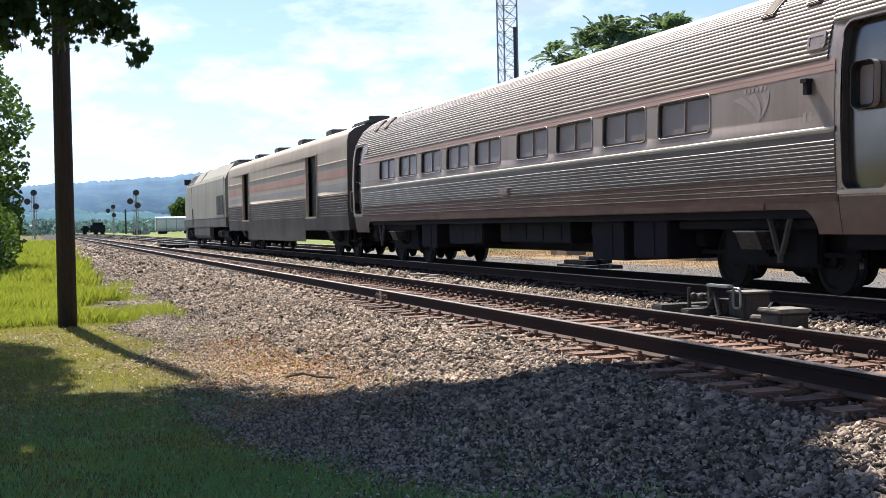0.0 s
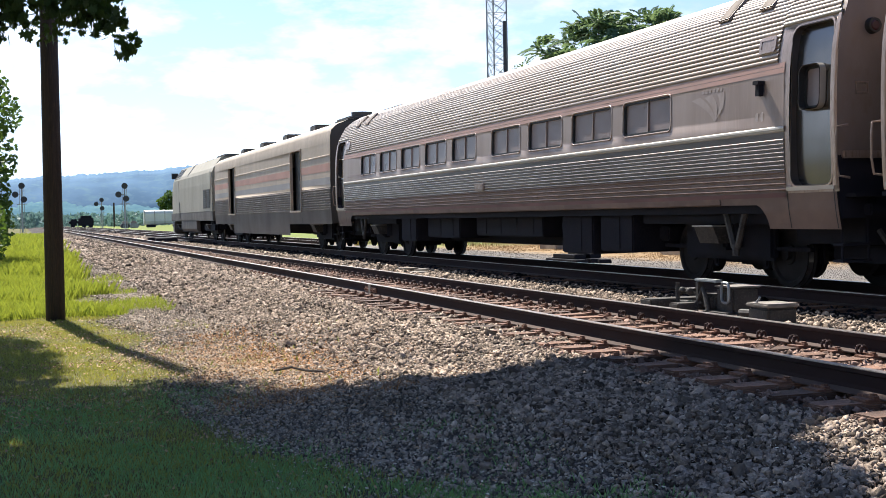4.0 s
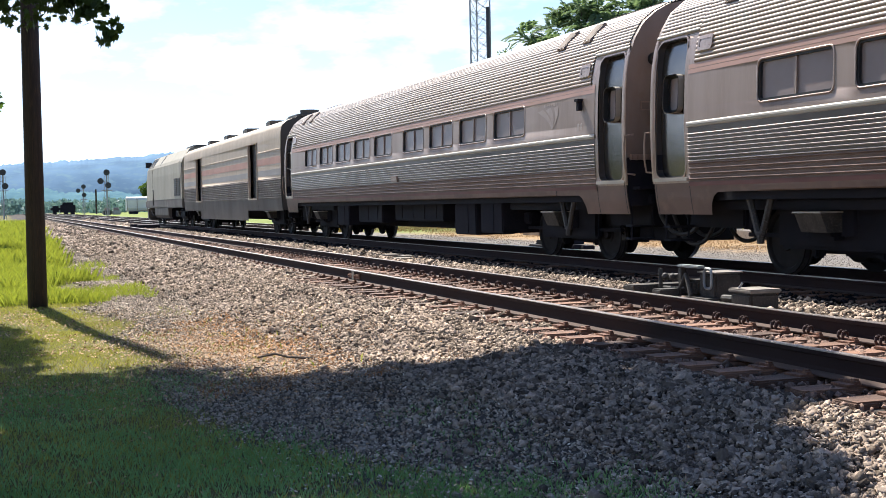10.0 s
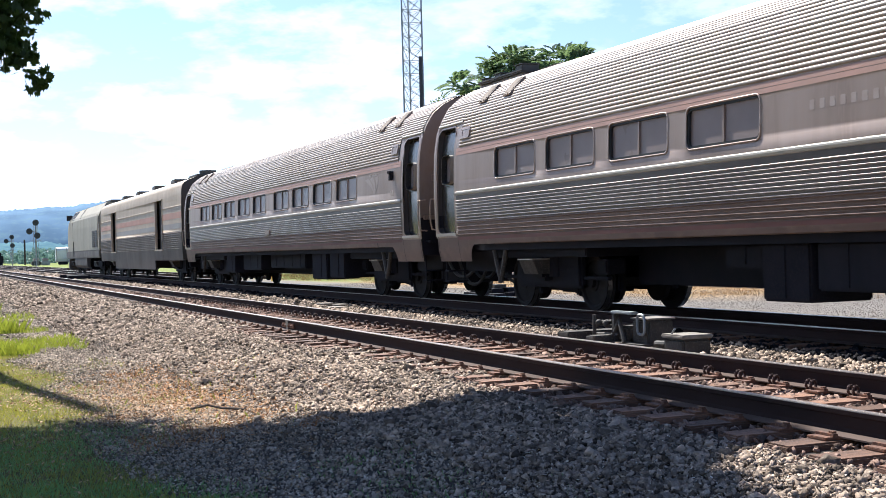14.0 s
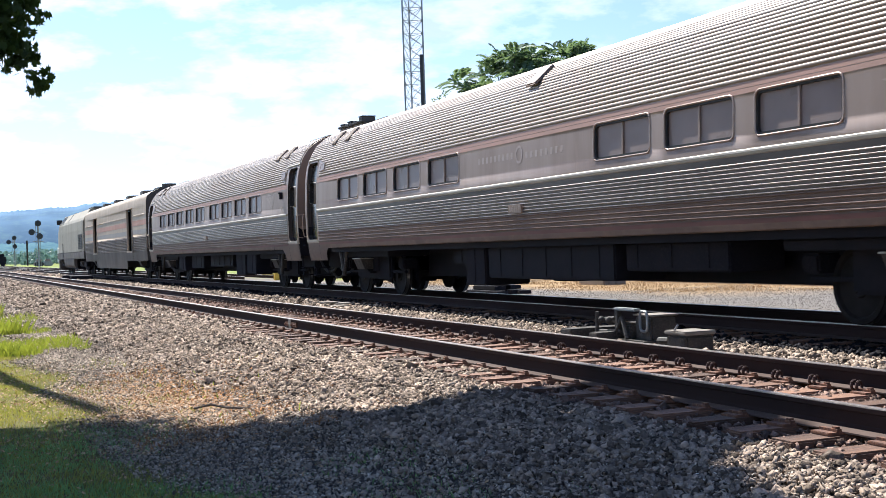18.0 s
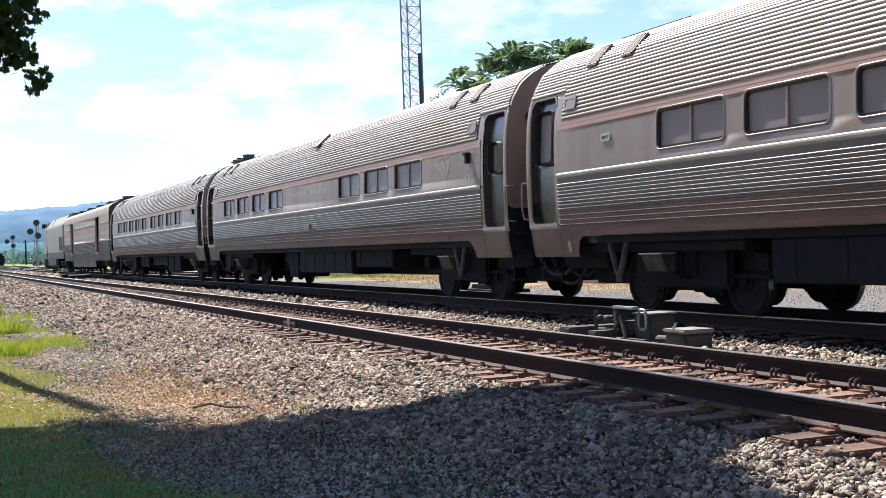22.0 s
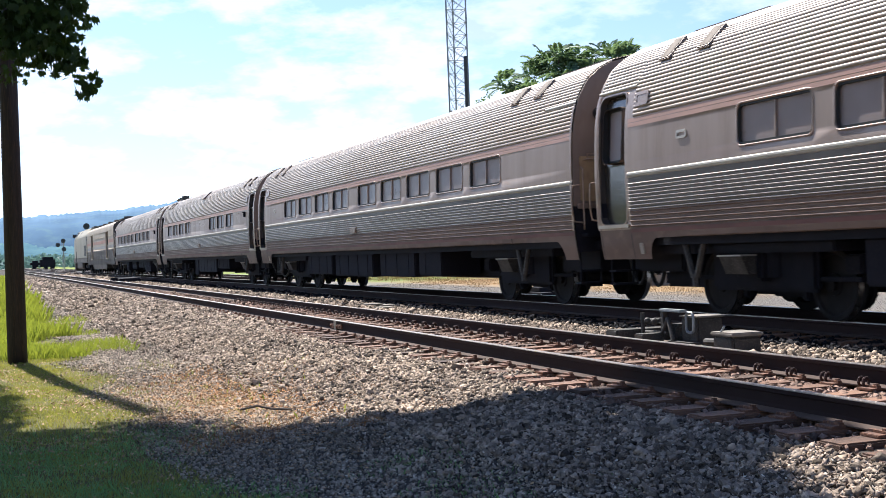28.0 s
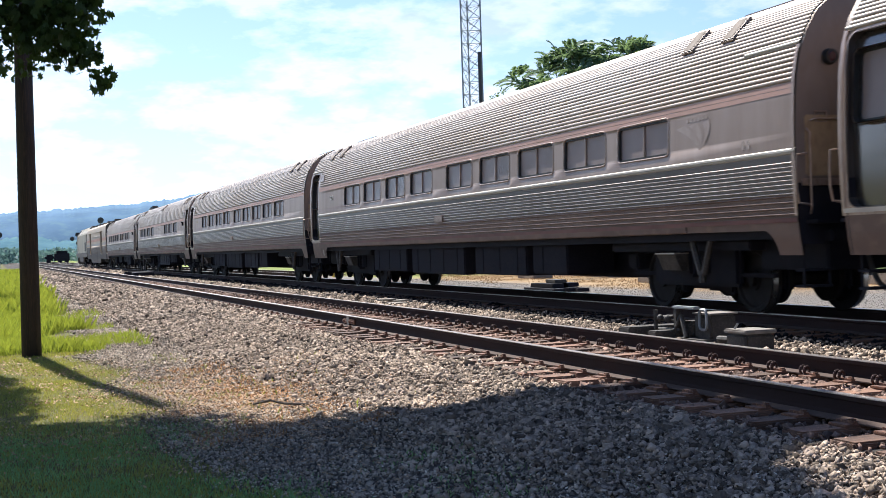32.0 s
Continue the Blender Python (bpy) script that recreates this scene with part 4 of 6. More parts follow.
bag = thing("baggage_car", "silver baggage car, red and blue stripes, two dark doors", "train car")
DOORS = [(-6.35, -8.15), (6.15, 8.0)]
BL = 12.55
for side in (-1, 1):
    holes = [(min(d), max(d), 1.36, 3.44) for d in DOORS]
    bm = bmesh.new()
    panel_with_holes(bm, side, -BL, BL, 2.04, 3.80, [(a, b, 2.04, d) for a, b, c, d in sorted(holes)], 10, bag_half)
    part("side_panel", bm, BAG_SIDE, bag, "smooth silver side", True)
    ends = [-BL, *sum(([min(d), max(d)] for d in sorted(DOORS)), []), BL]
    for ya, yb in zip(ends[::2], ends[1::2]):
        bm = bmesh.new()
        line, step = [], 0.72 / 9
        for i in range(9):
            z = 1.32 + i * step
            line += [(bag_half(z) + o, z + f * step) for f, o in ((0, 0), (0.12, 0.02), (0.5, 0.02), (0.62, 0))]
        line.append((bag_half(2.04), 2.04))
        sheet(bm, [(side * x, z) for x, z in [(bag_half(0.88) + 0.0, 0.88), (bag_half(1.3), 1.30)] + line], ya, yb, side < 0)
        part("fluted_panel", bm, BAG_LOW, bag, "dark ribbed lower side")
        for za, zb, m, nm in ((2.55, 2.80, BAG_RED, "red_stripe"), (2.14, 2.36, BAG_BLUE, "blue_stripe")):
            bm = bmesh.new()
            sheet(bm, [(side * (bag_half(z) + 0.004), z) for z in (za, zb)], ya + 0.03, yb - 0.03, side < 0)
            part(nm, bm, m, bag)
        bm = bmesh.new()
        sheet(bm, [(side * (bag_half(z) + o), z) for z, o in ((3.02, 0), (3.03, 0.02), (3.06, 0.02), (3.07, 0))], ya, yb, side < 0)
        part("bead", bm, BAG_SIDE, bag)
    for d in DOORS:
        bm = bmesh.new()
        sheet(bm, [(side * (bag_half(z) + 0.002), z) for z in (0.88, 1.1, 1.33)], min(d), max(d), side < 0)
        part("door_sill_panel", bm, BAG_LOW, bag)
        # black panel stands in for the shaded inside of the doorway
        bm = boxed(side * 1.34, side * 1.37, min(d), max(d), 1.30, 3.44)
        dr = part("door", bm, GASKET, bag, "black panel standing for the dark inside of the doorway")
        bm = bmesh.new()
        for yy in (min(d), max(d)):
            box(bm, side * 1.47, side * 1.57, yy - 0.03, yy + 0.03, 1.3, 3.46)
        box(bm, side * 1.47, side * 1.60, min(d), max(d), 1.29, 1.35)
        box(bm, side * 1.47, side * 1.57, min(d), max(d), 3.43, 3.47)
        part("door_frame", bm, BAG_SIDE, dr)
        tu = tubes([(side * 1.60, min(d) - 0.12, z) for z in (1.3, 2.4)], 0.018)
        part("grab_rail", tu, STEEL_BRIGHT, bag)
    bm = bmesh.new()
    sheet(bm, [(side * x, z) for x, z in ((1.50, 0.48), (1.52, 0.9))], -5.9, 6.9, side < 0)
    part("skirt", bm, BAG_LOW, bag, "dark skirt between the trucks")
bm = bmesh.new()
half = [(bag_half(z), z) for z in (3.80, 3.86, 3.94, 4.02, 4.14, 4.22, 4.26)]
sheet(bm, half + [(-x, z) for x, z in half[-2::-1]], -BL, BL, True)
part("roof", bm, BAG_SIDE, bag, "smooth pale roof", True)
for e in (-1, 1):
    lo = [(bag_half(z) - 0.01, z) for z in np.linspace(0.9, 4.25, 24)]
    bm = bmesh.new()
    solid(bm, lo + [(-x, z) for x, z in lo[::-1]], min(e * 12.5, e * 12.56), max(e * 12.5, e * 12.56))
    part("end_wall", bm, DARK_ROOF, bag, "dark end wall")
    bm = bmesh.new()
    box(bm, -0.6, 0.6, min(e * 12.5, e * 12.98), max(e * 12.5, e * 12.98), 1.15, 3.4, 0.04)
    part("diaphragm", bm, GASKET, bag)
    part("coupler", boxed(-0.16, 0.16, min(e * 12.2, e * 13.0), max(e * 12.2, e * 13.0), 0.7, 0.98), BLACK, bag)
w_b = []
for e in (-1, 1):
    truck(bag, e * 9.07, 2.59, w_b)
part("underframe", boxed(-1.45, 1.45, -12.4, 12.4, 0.98, 1.1), BLACK, bag)
part("center_sill", boxed(-0.5, 0.5, -12.2, 12.2, 0.5, 1.0, bev=0.03), BLACK, bag)
for yy in (-7.5, -2.5, 2.5, 7.5):
    part("roof_vent", boxed(-0.95, -0.35, yy - 0.45, yy + 0.45, 4.08, 4.33, bev=0.04), DARK_ROOF, bag, "low dark roof vent")
bm = bmesh.new()
box(bm, -0.9, 0.9, -12.4, -10.6, 4.06, 4.27, 0.06)
tube(bm, (-0.35, -12.0, 4.24), (-0.35, -12.0, 4.42), 0.33, seg=18)
part("roof_unit", bm, DARK_ROOF, bag, "dark roof unit with a round cap")
WHEELS[bag] = w_b


# locomotive
def loco_half(z):
    return float(np.interp(z, [1.0, 1.5, 3.0, 3.55, 3.75, 4.30], [1.5, 1.52, 1.52, 1.50, 1.42, 1.02]))


loco = thing("locomotive", "silver-grey diesel locomotive with a sloped nose and dark sill", "locomotive")
line = [(loco_half(z), z) for z in (1.55, 2.2, 3.0, 3.55, 3.75, 4.05, 4.30)]
out = line + [(-x, z) for x, z in line[::-1]]
bm = bmesh.new()
solid(bm, out, -9.9, 6.9)
part("hood", bm, LOCO_GREY, loco, "silver-grey body side")
bm = bmesh.new()
a = [bm.verts.new((x, 6.9, z)) for x, z in out]
b = [bm.verts.new((x * 0.92, 7.9 + max(0.0, min(1.0, (4.30 - z) / 1.5)) * 1.35, min(z, 4.24))) for x, z in out]
for i in range(len(out)):
    bm.faces.new((a[i], a[(i + 1) % len(out)], b[(i + 1) % len(out)], b[i]))
bm.faces.new(b)
bmesh.ops.recalc_face_normals(bm, faces=bm.faces)
part("cab_nose", bm, LOCO_GREY, loco, "sloping grey nose")
part("sill", boxed(-1.53, 1.53, -9.9, 8.9, 1.05, 1.55, bev=0.05), LOCO_DARK, loco, "dark grey sill")
part("fuel_tank", boxed(-1.35, 1.35, -3.2, 3.2, 0.35, 1.1, bev=0.15), BLACK, loco)
part("pilot", boxed(-1.4, 1.4, 8.2, 9.2, 0.25, 1.1, bev=0.1), LOCO_DARK, loco)
for side in (-1, 1):
    for ya, yb in ((6.1, 6.75), (5.1, 5.75), (4.1, 4.75), (0.2, 0.55)):
        bm = bmesh.new()
        slab_on(bm, loco_half, side, [(ya - 0.10, 3.66), (yb + 0.10, 3.66), (yb + 0.10, 4.26), (ya - 0.10, 4.26)], 0, 0, -0.01, 0.012)
        fr = part("cab_window", bm, GASKET, loco, "side window in a black frame")
        bm = bmesh.new()
        slab_on(bm, loco_half, side, [(ya, 3.76), (yb, 3.76), (yb, 4.19), (ya, 4.19)], 0, 0, 0.005, 0.02)
        part("pane", bm, CABGLASS, fr)
    for ya, yb in ((-9.0, -7.8), (-7.65, -6.45)):
        g = bmesh.new()
        box(g, side * 1.50, side * 1.535, ya, yb, 1.70, 2.70)
        gr = part("grille", g, LOCO_DARK, loco, "dark louvred grille")
        for i in range(9):
            part("slat", boxed(side * 1.53, side * 1.55, ya + 0.08, yb - 0.08, 1.75 + i * 0.105, 1.80 + i * 0.105), GASKET, gr)
    part("body_seam", boxed(side * 1.50, side * 1.527, -9.86, -9.72, 1.56, 3.5), GASKET, loco)
    part("body_seam", boxed(side * 1.505, side * 1.524, 4.55, 4.60, 1.56, 3.5), LOCO_DARK, loco)
    bm = bmesh.new()
    solid(bm, [(side * x, z) for x, z in ((1.40, 0.45), (1.50, 0.60), (1.52, 1.06), (1.30, 1.06), (1.30, 0.45))], -3.4, 3.6)
    part("tank_side", bm, LOCO_DARK, loco, "brown-grey fuel tank side")
    part("mirror", boxed(side * 1.25, side * 1.66, 7.0, 7.08, 3.72, 4.08, bev=0.01), GASKET, loco)
    part("grab_rail", tubes([(side * 1.57, -9.6, z) for z in (1.5, 3.6)], 0.02), STEEL_BRIGHT, loco)
    part("grab_rail", tubes([(side * 1.55, 4.0, z) for z in (1.2, 2.2)], 0.02), GASKET, loco)
for ya, yb, zt in ((-9.6, -6.6, 4.46), (-5.5, -2.2, 4.40), (1.5, 2.6, 4.42)):
    part("roof_unit", boxed(-0.8, 0.8, ya, yb, 4.28, zt, bev=0.05), DARK_ROOF, loco)
w_l = []
for e in (-1, 1):
    truck(loco, e * 6.6, 2.74, w_l, 0.508)
    for s in (-1, 1):
        part("side_frame", boxed(s * 1.12, s * 1.24, e * 6.6 - 2.0, e * 6.6 + 2.0, 0.52, 0.86, bev=0.05), BLACK, loco)
part("coupler", boxed(-0.16, 0.16, -10.5, -9.8, 0.7, 0.98), BLACK, loco)
WHEELS[loco] = w_l

for i in range(9):
    bm = bmesh.new()
    slab_on(bm, coach_half, -1, rounded(0.085, 0.11, 0.01, 1), 1.20 - 0.172 * i, 2.56, 0.0003, 0.0018)
    part("letter_bar", bm, BARS, car_2)
for i in range(8):
    bm = bmesh.new()
    slab_on(bm, coach_half, -1, rounded(0.085, 0.11, 0.01, 1), -0.75 - 0.18 * i, 2.53, 0.0003, 0.0018)
    part("letter_bar", bm, BARS, car_2)
bm = bmesh.new()
ring(bm, coach_half, -1, -0.46, 2.56, 0.26, 0.30, 0.12, 0.04, 0.004, 0.002)
part("emblem", bm, BARS, car_2, "faint round emblem")

# roof fittings of single cars
part("roof_duct", boxed(-0.62, -0.28, 10.5, 12.5, ROOF - 0.08, ROOF + 0.0, bev=0.015), ENDWALL, car_2, "pale curb under the roof duct")
part("roof_duct", boxed(-0.70, -0.22, 10.45, 12.45, ROOF + 0.0, ROOF + 0.06, bev=0.025), DARK_ROOF, car_2, "long low dark roof duct")
for ya, yb, h_ in ((10.50, 10.80, 0.15), (11.45, 11.72, 0.11), (12.15, 12.35, 0.10)):
    cap = part("roof_cap", boxed(-0.64, -0.30, ya, yb, ROOF + 0.04, ROOF + h_, bev=0.012), DARK_ROOF, car_2, "dark boxed roof cap")
    part("cap_lid", boxed(-0.66, -0.28, ya - 0.02, yb + 0.02, ROOF + h_, ROOF + h_ + 0.02, bev=0.008), DARK_ROOF, cap)
ob = part("roof_hatch", boxed(-0.25, 0.25, -0.2, 0.2, 0, 0.05, bev=0.02), ENDWALL, car_2)
ob.location, ob.rotation_euler = (-1.2, -0.6, 3.85), (0, radians(-42), 0)
for c, k, rz in CARS:
    for e in (-1, 1):
        part("roof_walkway", boxed(-0.32, 0.32, min(e * 9.6, e * 11.6), max(e * 9.6, e * 11.6), ROOF - 0.01, ROOF + 0.06, bev=0.015), ENDWALL, c, "raised roof walkway")

_rt, _rd = [r[0] for r in RUN], [r[1] for r in RUN]


def run_at(t):
    """Metres along the track at t seconds, smooth between the known times."""
    n = len(_rt)
    i = max(0, min(n - 2, int(np.searchsorted(_rt, t)) - 1))

    def slope(j):
        a, b = max(0, j - 1), min(n - 1, j + 1)
        return (_rd[b] - _rd[a]) / (_rt[b] - _rt[a])
    h = _rt[i + 1] - _rt[i]
    u = (t - _rt[i]) / h
    m0, m1 = slope(i) * h, slope(i + 1) * h
    return (2 * u ** 3 - 3 * u ** 2 + 1) * _rd[i] + (u ** 3 - 2 * u ** 2 + u) * m0 + (3 * u ** 2 - 2 * u ** 3) * _rd[i + 1] + (u ** 3 - u ** 2) * m1


def motions():
    """Key the train, car by car, and the turning of its wheels."""
    times = [0.5 * i for i in range(65)]
    rigs = [(c, -11.51 - CAR * k, rz) for c, k, rz in CARS] + [(bag, -11.51 + CAR, 0), (loco, -11.51 + CAR + 13.0 + 10.5, 0)]
    turn = [0.0]
    t = 0.0
    while t < 32.0:                       # times at which the wheels have turned by under 60 degrees
        t = round(t + 1 / FPS, 4)
        if run_at(t) - run_at(turn[-1]) > 0.42 or t - turn[-1] > 0.99:
            turn.append(t)
    if turn[-1] < 32.0:
        turn.append(32.0)
    for ob, off, rz in rigs:
        walk(ob, [(t, pose(TRACK_B, run_at(t) + off, 0, 0, 0, rz)) for t in times])
        sign = -1 if rz == 0 else 1
        for w, r in WHEELS[ob]:
            y = w.location.y
            walk(w, [(t, pose(0, y, r, sign * math.degrees((run_at(t) - run_at(0)) / r), 0, 0)) for t in turn])


# ---- ground ----
def ground_z(x, y):
    """Lawn on the near side, a ballast shoulder, then the level of the tracks."""
    x = np.asarray(x, float)
    z = np.interp(x, [-60, -8, 1.0, 2.6, 4.3, 4.9, 7.6, 8.6, 9.2, 12.4, 16.5, 40, 400], [-0.3, -0.42, -0.5, -0.49, -0.25, -0.235, -0.235, -0.25, -0.25, -0.25, -0.28, -0.3, -0.3])
    return z + 0.025 * np.sin(x * 1.7 + np.asarray(y) * 0.9) * (x < 4.2)


def noise2(x, y, s):
    return np.sin(x * s + 1.3 * np.sin(y * s * 0.7)) * np.sin(y * s * 1.1 + 1.7 * np.sin(x * s * 0.6))


gx = np.concatenate([np.array([-3000, -800, -200, -60, -25, -12]), np.arange(-8, 20, 0.25), np.array([21, 24, 30, 45, 80, 200, 800, 3000])])
gy = np.concatenate([np.array([-60, -20, -8]), np.arange(-4, 30, 0.4), np.arange(30, 80, 2.5), np.array([80, 90, 110, 140, 180, 240, 330, 500, 900, 1600, 3500])])
GX, GY = np.meshgrid(gx, gy)
GZ = ground_z(GX, GY)
nv = np.stack([GX, GY, GZ], -1).reshape(-1, 3)
ii = np.arange((len(gy) - 1) * (len(gx) - 1))
r0 = (ii // (len(gx) - 1)) * len(gx) + ii % (len(gx) - 1)
gf = np.stack([r0, r0 + 1, r0 + 1 + len(gx), r0 + len(gx)], 1)

# earth colour kept dark to paint in shade between the stones
GROUND = mat("ground_earth", (0.075, 0.063, 0.054), (0.055, 0.046, 0.04), 2, 0.95, 0, 0.4, 60, c3=(0.11, 0.092, 0.076), spec=0.08)


def paint_ground(m):
    """Lawn, gravel strip, ballast, pale gravel yard and field, with ragged borders."""
    nt = m.node_tree
    nd, ln = nt.nodes, nt.links
    b = nd["Principled BSDF"]
    base = b.inputs["Base Color"].links[0].from_socket
    geo, sep = nd.new("ShaderNodeNewGeometry"), nd.new("ShaderNodeSeparateXYZ")
    ln.new(geo.outputs["Position"], sep.inputs[0])
    wob = nd.new("ShaderNodeTexNoise")
    wob.inputs["Scale"].default_value, wob.inputs["Detail"].default_value = 1.3, 6
    ln.new(geo.outputs["Position"], wob.inputs["Vector"])

    def edge(lo, hi, amount, axis="X"):
        mul, add, mr = nd.new("ShaderNodeMath"), nd.new("ShaderNodeMath"), nd.new("ShaderNodeMapRange")
        mul.operation, add.operation = "MULTIPLY", "ADD"
        mul.inputs[1].default_value = amount
        ln.new(wob.outputs["Fac"], mul.inputs[0])
        ln.new(mul.outputs[0], add.inputs[0])
        ln.new(sep.outputs[axis], add.inputs[1])
        mr.inputs["From Min"].default_value, mr.inputs["From Max"].default_value = lo + amount / 2, hi + amount / 2
        ln.new(add.outputs[0], mr.inputs["Value"])
        return mr.outputs[0]

    def layer(last, mask, c1, c2, scale):
        n, mx, m2 = nd.new("ShaderNodeTexNoise"), nd.new("ShaderNodeMixRGB"), nd.new("ShaderNodeMixRGB")
        n.inputs["Scale"].default_value, n.inputs["Detail"].default_value = scale, 8
        ln.new(geo.outputs["Position"], n.inputs["Vector"])
        mx.inputs[1].default_value, mx.inputs[2].default_value = (*c1, 1), (*c2, 1)
        ln.new(n.outputs["Fac"], mx.inputs[0])
        ln.new(mask, m2.inputs[0])
        ln.new(last, m2.inputs[1])
        ln.new(mx.outputs[0], m2.inputs[2])
        return m2.outputs[0]
    inv = nd.new("ShaderNodeMath")
    inv.operation = "SUBTRACT"
    inv.inputs[0].default_value = 1.0
    ln.new(edge(1.1, 1.9, 1.6), inv.inputs[1])
    last = layer(base, inv.outputs[0], (0.06, 0.085, 0.024), (0.20, 0.155, 0.07), 3.0)
    # strip under the second track, the train's shade painted in dark
    last = layer(last, edge(8.85, 9.15, 0.3), (0.026, 0.024, 0.025), (0.018, 0.017, 0.018), 5.0)
    last = layer(last, edge(12.2, 12.6, 0.5), (0.265, 0.235, 0.205), (0.15, 0.134, 0.12), 14.0)
    straw = nd.new("ShaderNodeMath")
    straw.operation = "MULTIPLY"
    ln.new(edge(15.7, 17.6, 2.2), straw.inputs[0])
    ln.new(edge(23.0, 27.0, 3.0, "Y"), straw.inputs[1])
    last = layer(last, straw.outputs[0], (0.40, 0.265, 0.125), (0.27, 0.195, 0.115), 2.5)
    last = layer(last, edge(27.0, 30.0, 3.0), (0.075, 0.11, 0.035), (0.13, 0.145, 0.05), 0.7)
    both = nd.new("ShaderNodeMath")
    both.operation = "MULTIPLY"
    ln.new(edge(15.6, 17.0, 1.5), both.inputs[0])
    ln.new(edge(50.0, 56.0, 6.0, "Y"), both.inputs[1])
    last = layer(last, both.outputs[0], (0.15, 0.20, 0.05), (0.24, 0.245, 0.075), 0.7)
    ln.new(last, b.inputs["Base Color"])


paint_ground(GROUND)
ground = from_arrays("ground", nv, gf, GROUND)
tagged(ground, "flat ground of lawn, grey gravel, ballast and dry grass", "ground", kind="structure")


# ---- tracks ----
RAIL_PTS = [(-0.018, -0.147), (0.018, -0.147), (0.009, -0.12), (0.009, -0.045), (0.034, -0.035), (0.036, -0.008), (-0.036, -0.008), (-0.034, -0.035), (-0.009, -0.045), (-0.009, -0.12)]
FOOT_PTS = [(-0.075, -0.175), (0.075, -0.175), (0.075, -0.165), (0.02, -0.146), (-0.02, -0.146), (-0.075, -0.165)]


def rail(track, x, ys):
    for ya, yb in zip(ys, ys[1:]):
        bm = bmesh.new()
        solid(bm, [(x + a, z) for a, z in RAIL_PTS], ya, yb - 0.006)
        r = part("rail", bm, RAIL, track, "brown rusty steel rail")
        b3 = bmesh.new()
        solid(b3, [(x + a, z) for a, z in FOOT_PTS], ya, yb - 0.006)
        part("rail_foot", b3, FOOT, r, "rusty rail foot")
        b2 = boxed(x - 0.034, x + 0.034, ya, yb - 0.006, -0.0078, 0.0, bev=0.003)
        part("rail_head", b2, RAILHEAD, r, "polished running surface")


trackA = thing("railway_track", "main railway track with brown rails on rust-stained wooden ties", "railway track", "railway tracks", "structure")
trackB = thing("railway_track", "second railway track under the moving train", "railway track", "railway tracks", "structure")
rail(trackA, TRACK_A - 0.7525, [-40, 19.76, 400])
rail(trackA, TRACK_A + 0.7525, [-40, 400])
rail(trackB, TRACK_B - 0.7525, [-60, 400])
rail(trackB, TRACK_B + 0.7525, [-60, 400])
for sx in (-1, 1):
    bm = bmesh.new()
    x = TRACK_A - 0.7525
    box(bm, x + sx * 0.012, x + sx * 0.035, 19.42, 20.08, -0.13, -0.05, 0.006)
    for yy in (19.5, 19.66, 19.86, 20.02):
        tube(bm, (x + sx * 0.03, yy, -0.09), (x + sx * 0.06, yy, -0.09), 0.018, seg=6)
    part("joint_bar", bm, PLATE, trackA, "bolted joint bar")
bm = boxed(TRACK_A - 0.7525 - 0.045, TRACK_A - 0.7525 - 0.037, 19.70, 19.84, -0.16, -0.008)
part("joint_mark", bm, CONCRETE, trackA, "pale mark on the rail joint")

tie_me = mesh_of(boxed(-1.30, 1.30, -0.115, 0.115, -0.36, -0.185, bev=0.012), "tie", TIE)
plate_bm = boxed(-0.19, 0.19, -0.09, 0.09, -0.188, -0.168, bev=0.004)
for sx in (-1, 1):
    box(plate_bm, sx * 0.085, sx * 0.125, -0.085, 0.085, -0.17, -0.150)
plate_me = mesh_of(plate_bm, "tie_plate", PLATE)
clip_bm = bmesh.new()
for yy in (-0.05, 0.05):
    loop = [(0.10 + 0.036 * math.cos(a), yy * 0.6 + 0.036 * math.cos(a) * 0.3, -0.13 + 0.036 * math.sin(a)) for a in np.linspace(0, 2 * math.pi, 11)]
    for a, b in zip(loop, loop[1:]):
        tube(clip_bm, a, b, 0.012, seg=6)
clip_me = mesh_of(clip_bm, "spring_clip", CLIP)
spike_bm = bmesh.new()
for sx, yy in ((0.10, 0.05), (-0.10, -0.05), (0.155, -0.04)):
    box(spike_bm, sx - 0.017, sx + 0.017, yy - 0.017, yy + 0.017, -0.17, -0.135)
spike_me = mesh_of(spike_bm, "spike", PLATE)


def ties(track, xc, ys, detail):
    for y in ys:
        j = random.uniform(-0.03, 0.03)
        o = new("tie", tie_me)
        o.parent, o.location = track, (xc + random.uniform(-0.05, 0.05), y + j, random.uniform(-0.012, 0.006))
        o.rotation_euler = (0, 0, random.uniform(-0.02, 0.02))
        if not detail:
            continue
        for sx in (-1, 1):
            p = new("tie_plate", plate_me)
            p.parent, p.location = track, (xc + sx * 0.7525, y + j, 0.002)
            s = new("spike", spike_me)
            s.parent, s.location = track, (xc + sx * 0.7525, y + j, 0.0)
            c = new("spring_clip", clip_me)
            c.parent, c.location = track, (xc + sx * 0.7525, y + j + 0.11, 0)
            c.rotation_euler = (0, 0, math.pi if sx > 0 else 0)


ties(trackA, TRACK_A, np.arange(3.0, 36.0, 0.5), True)
ties(trackA, TRACK_A, np.arange(36.0, 80.0, 0.5), False)
ties(trackB, TRACK_B, np.arange(2.0, 60.0, 0.5), False)


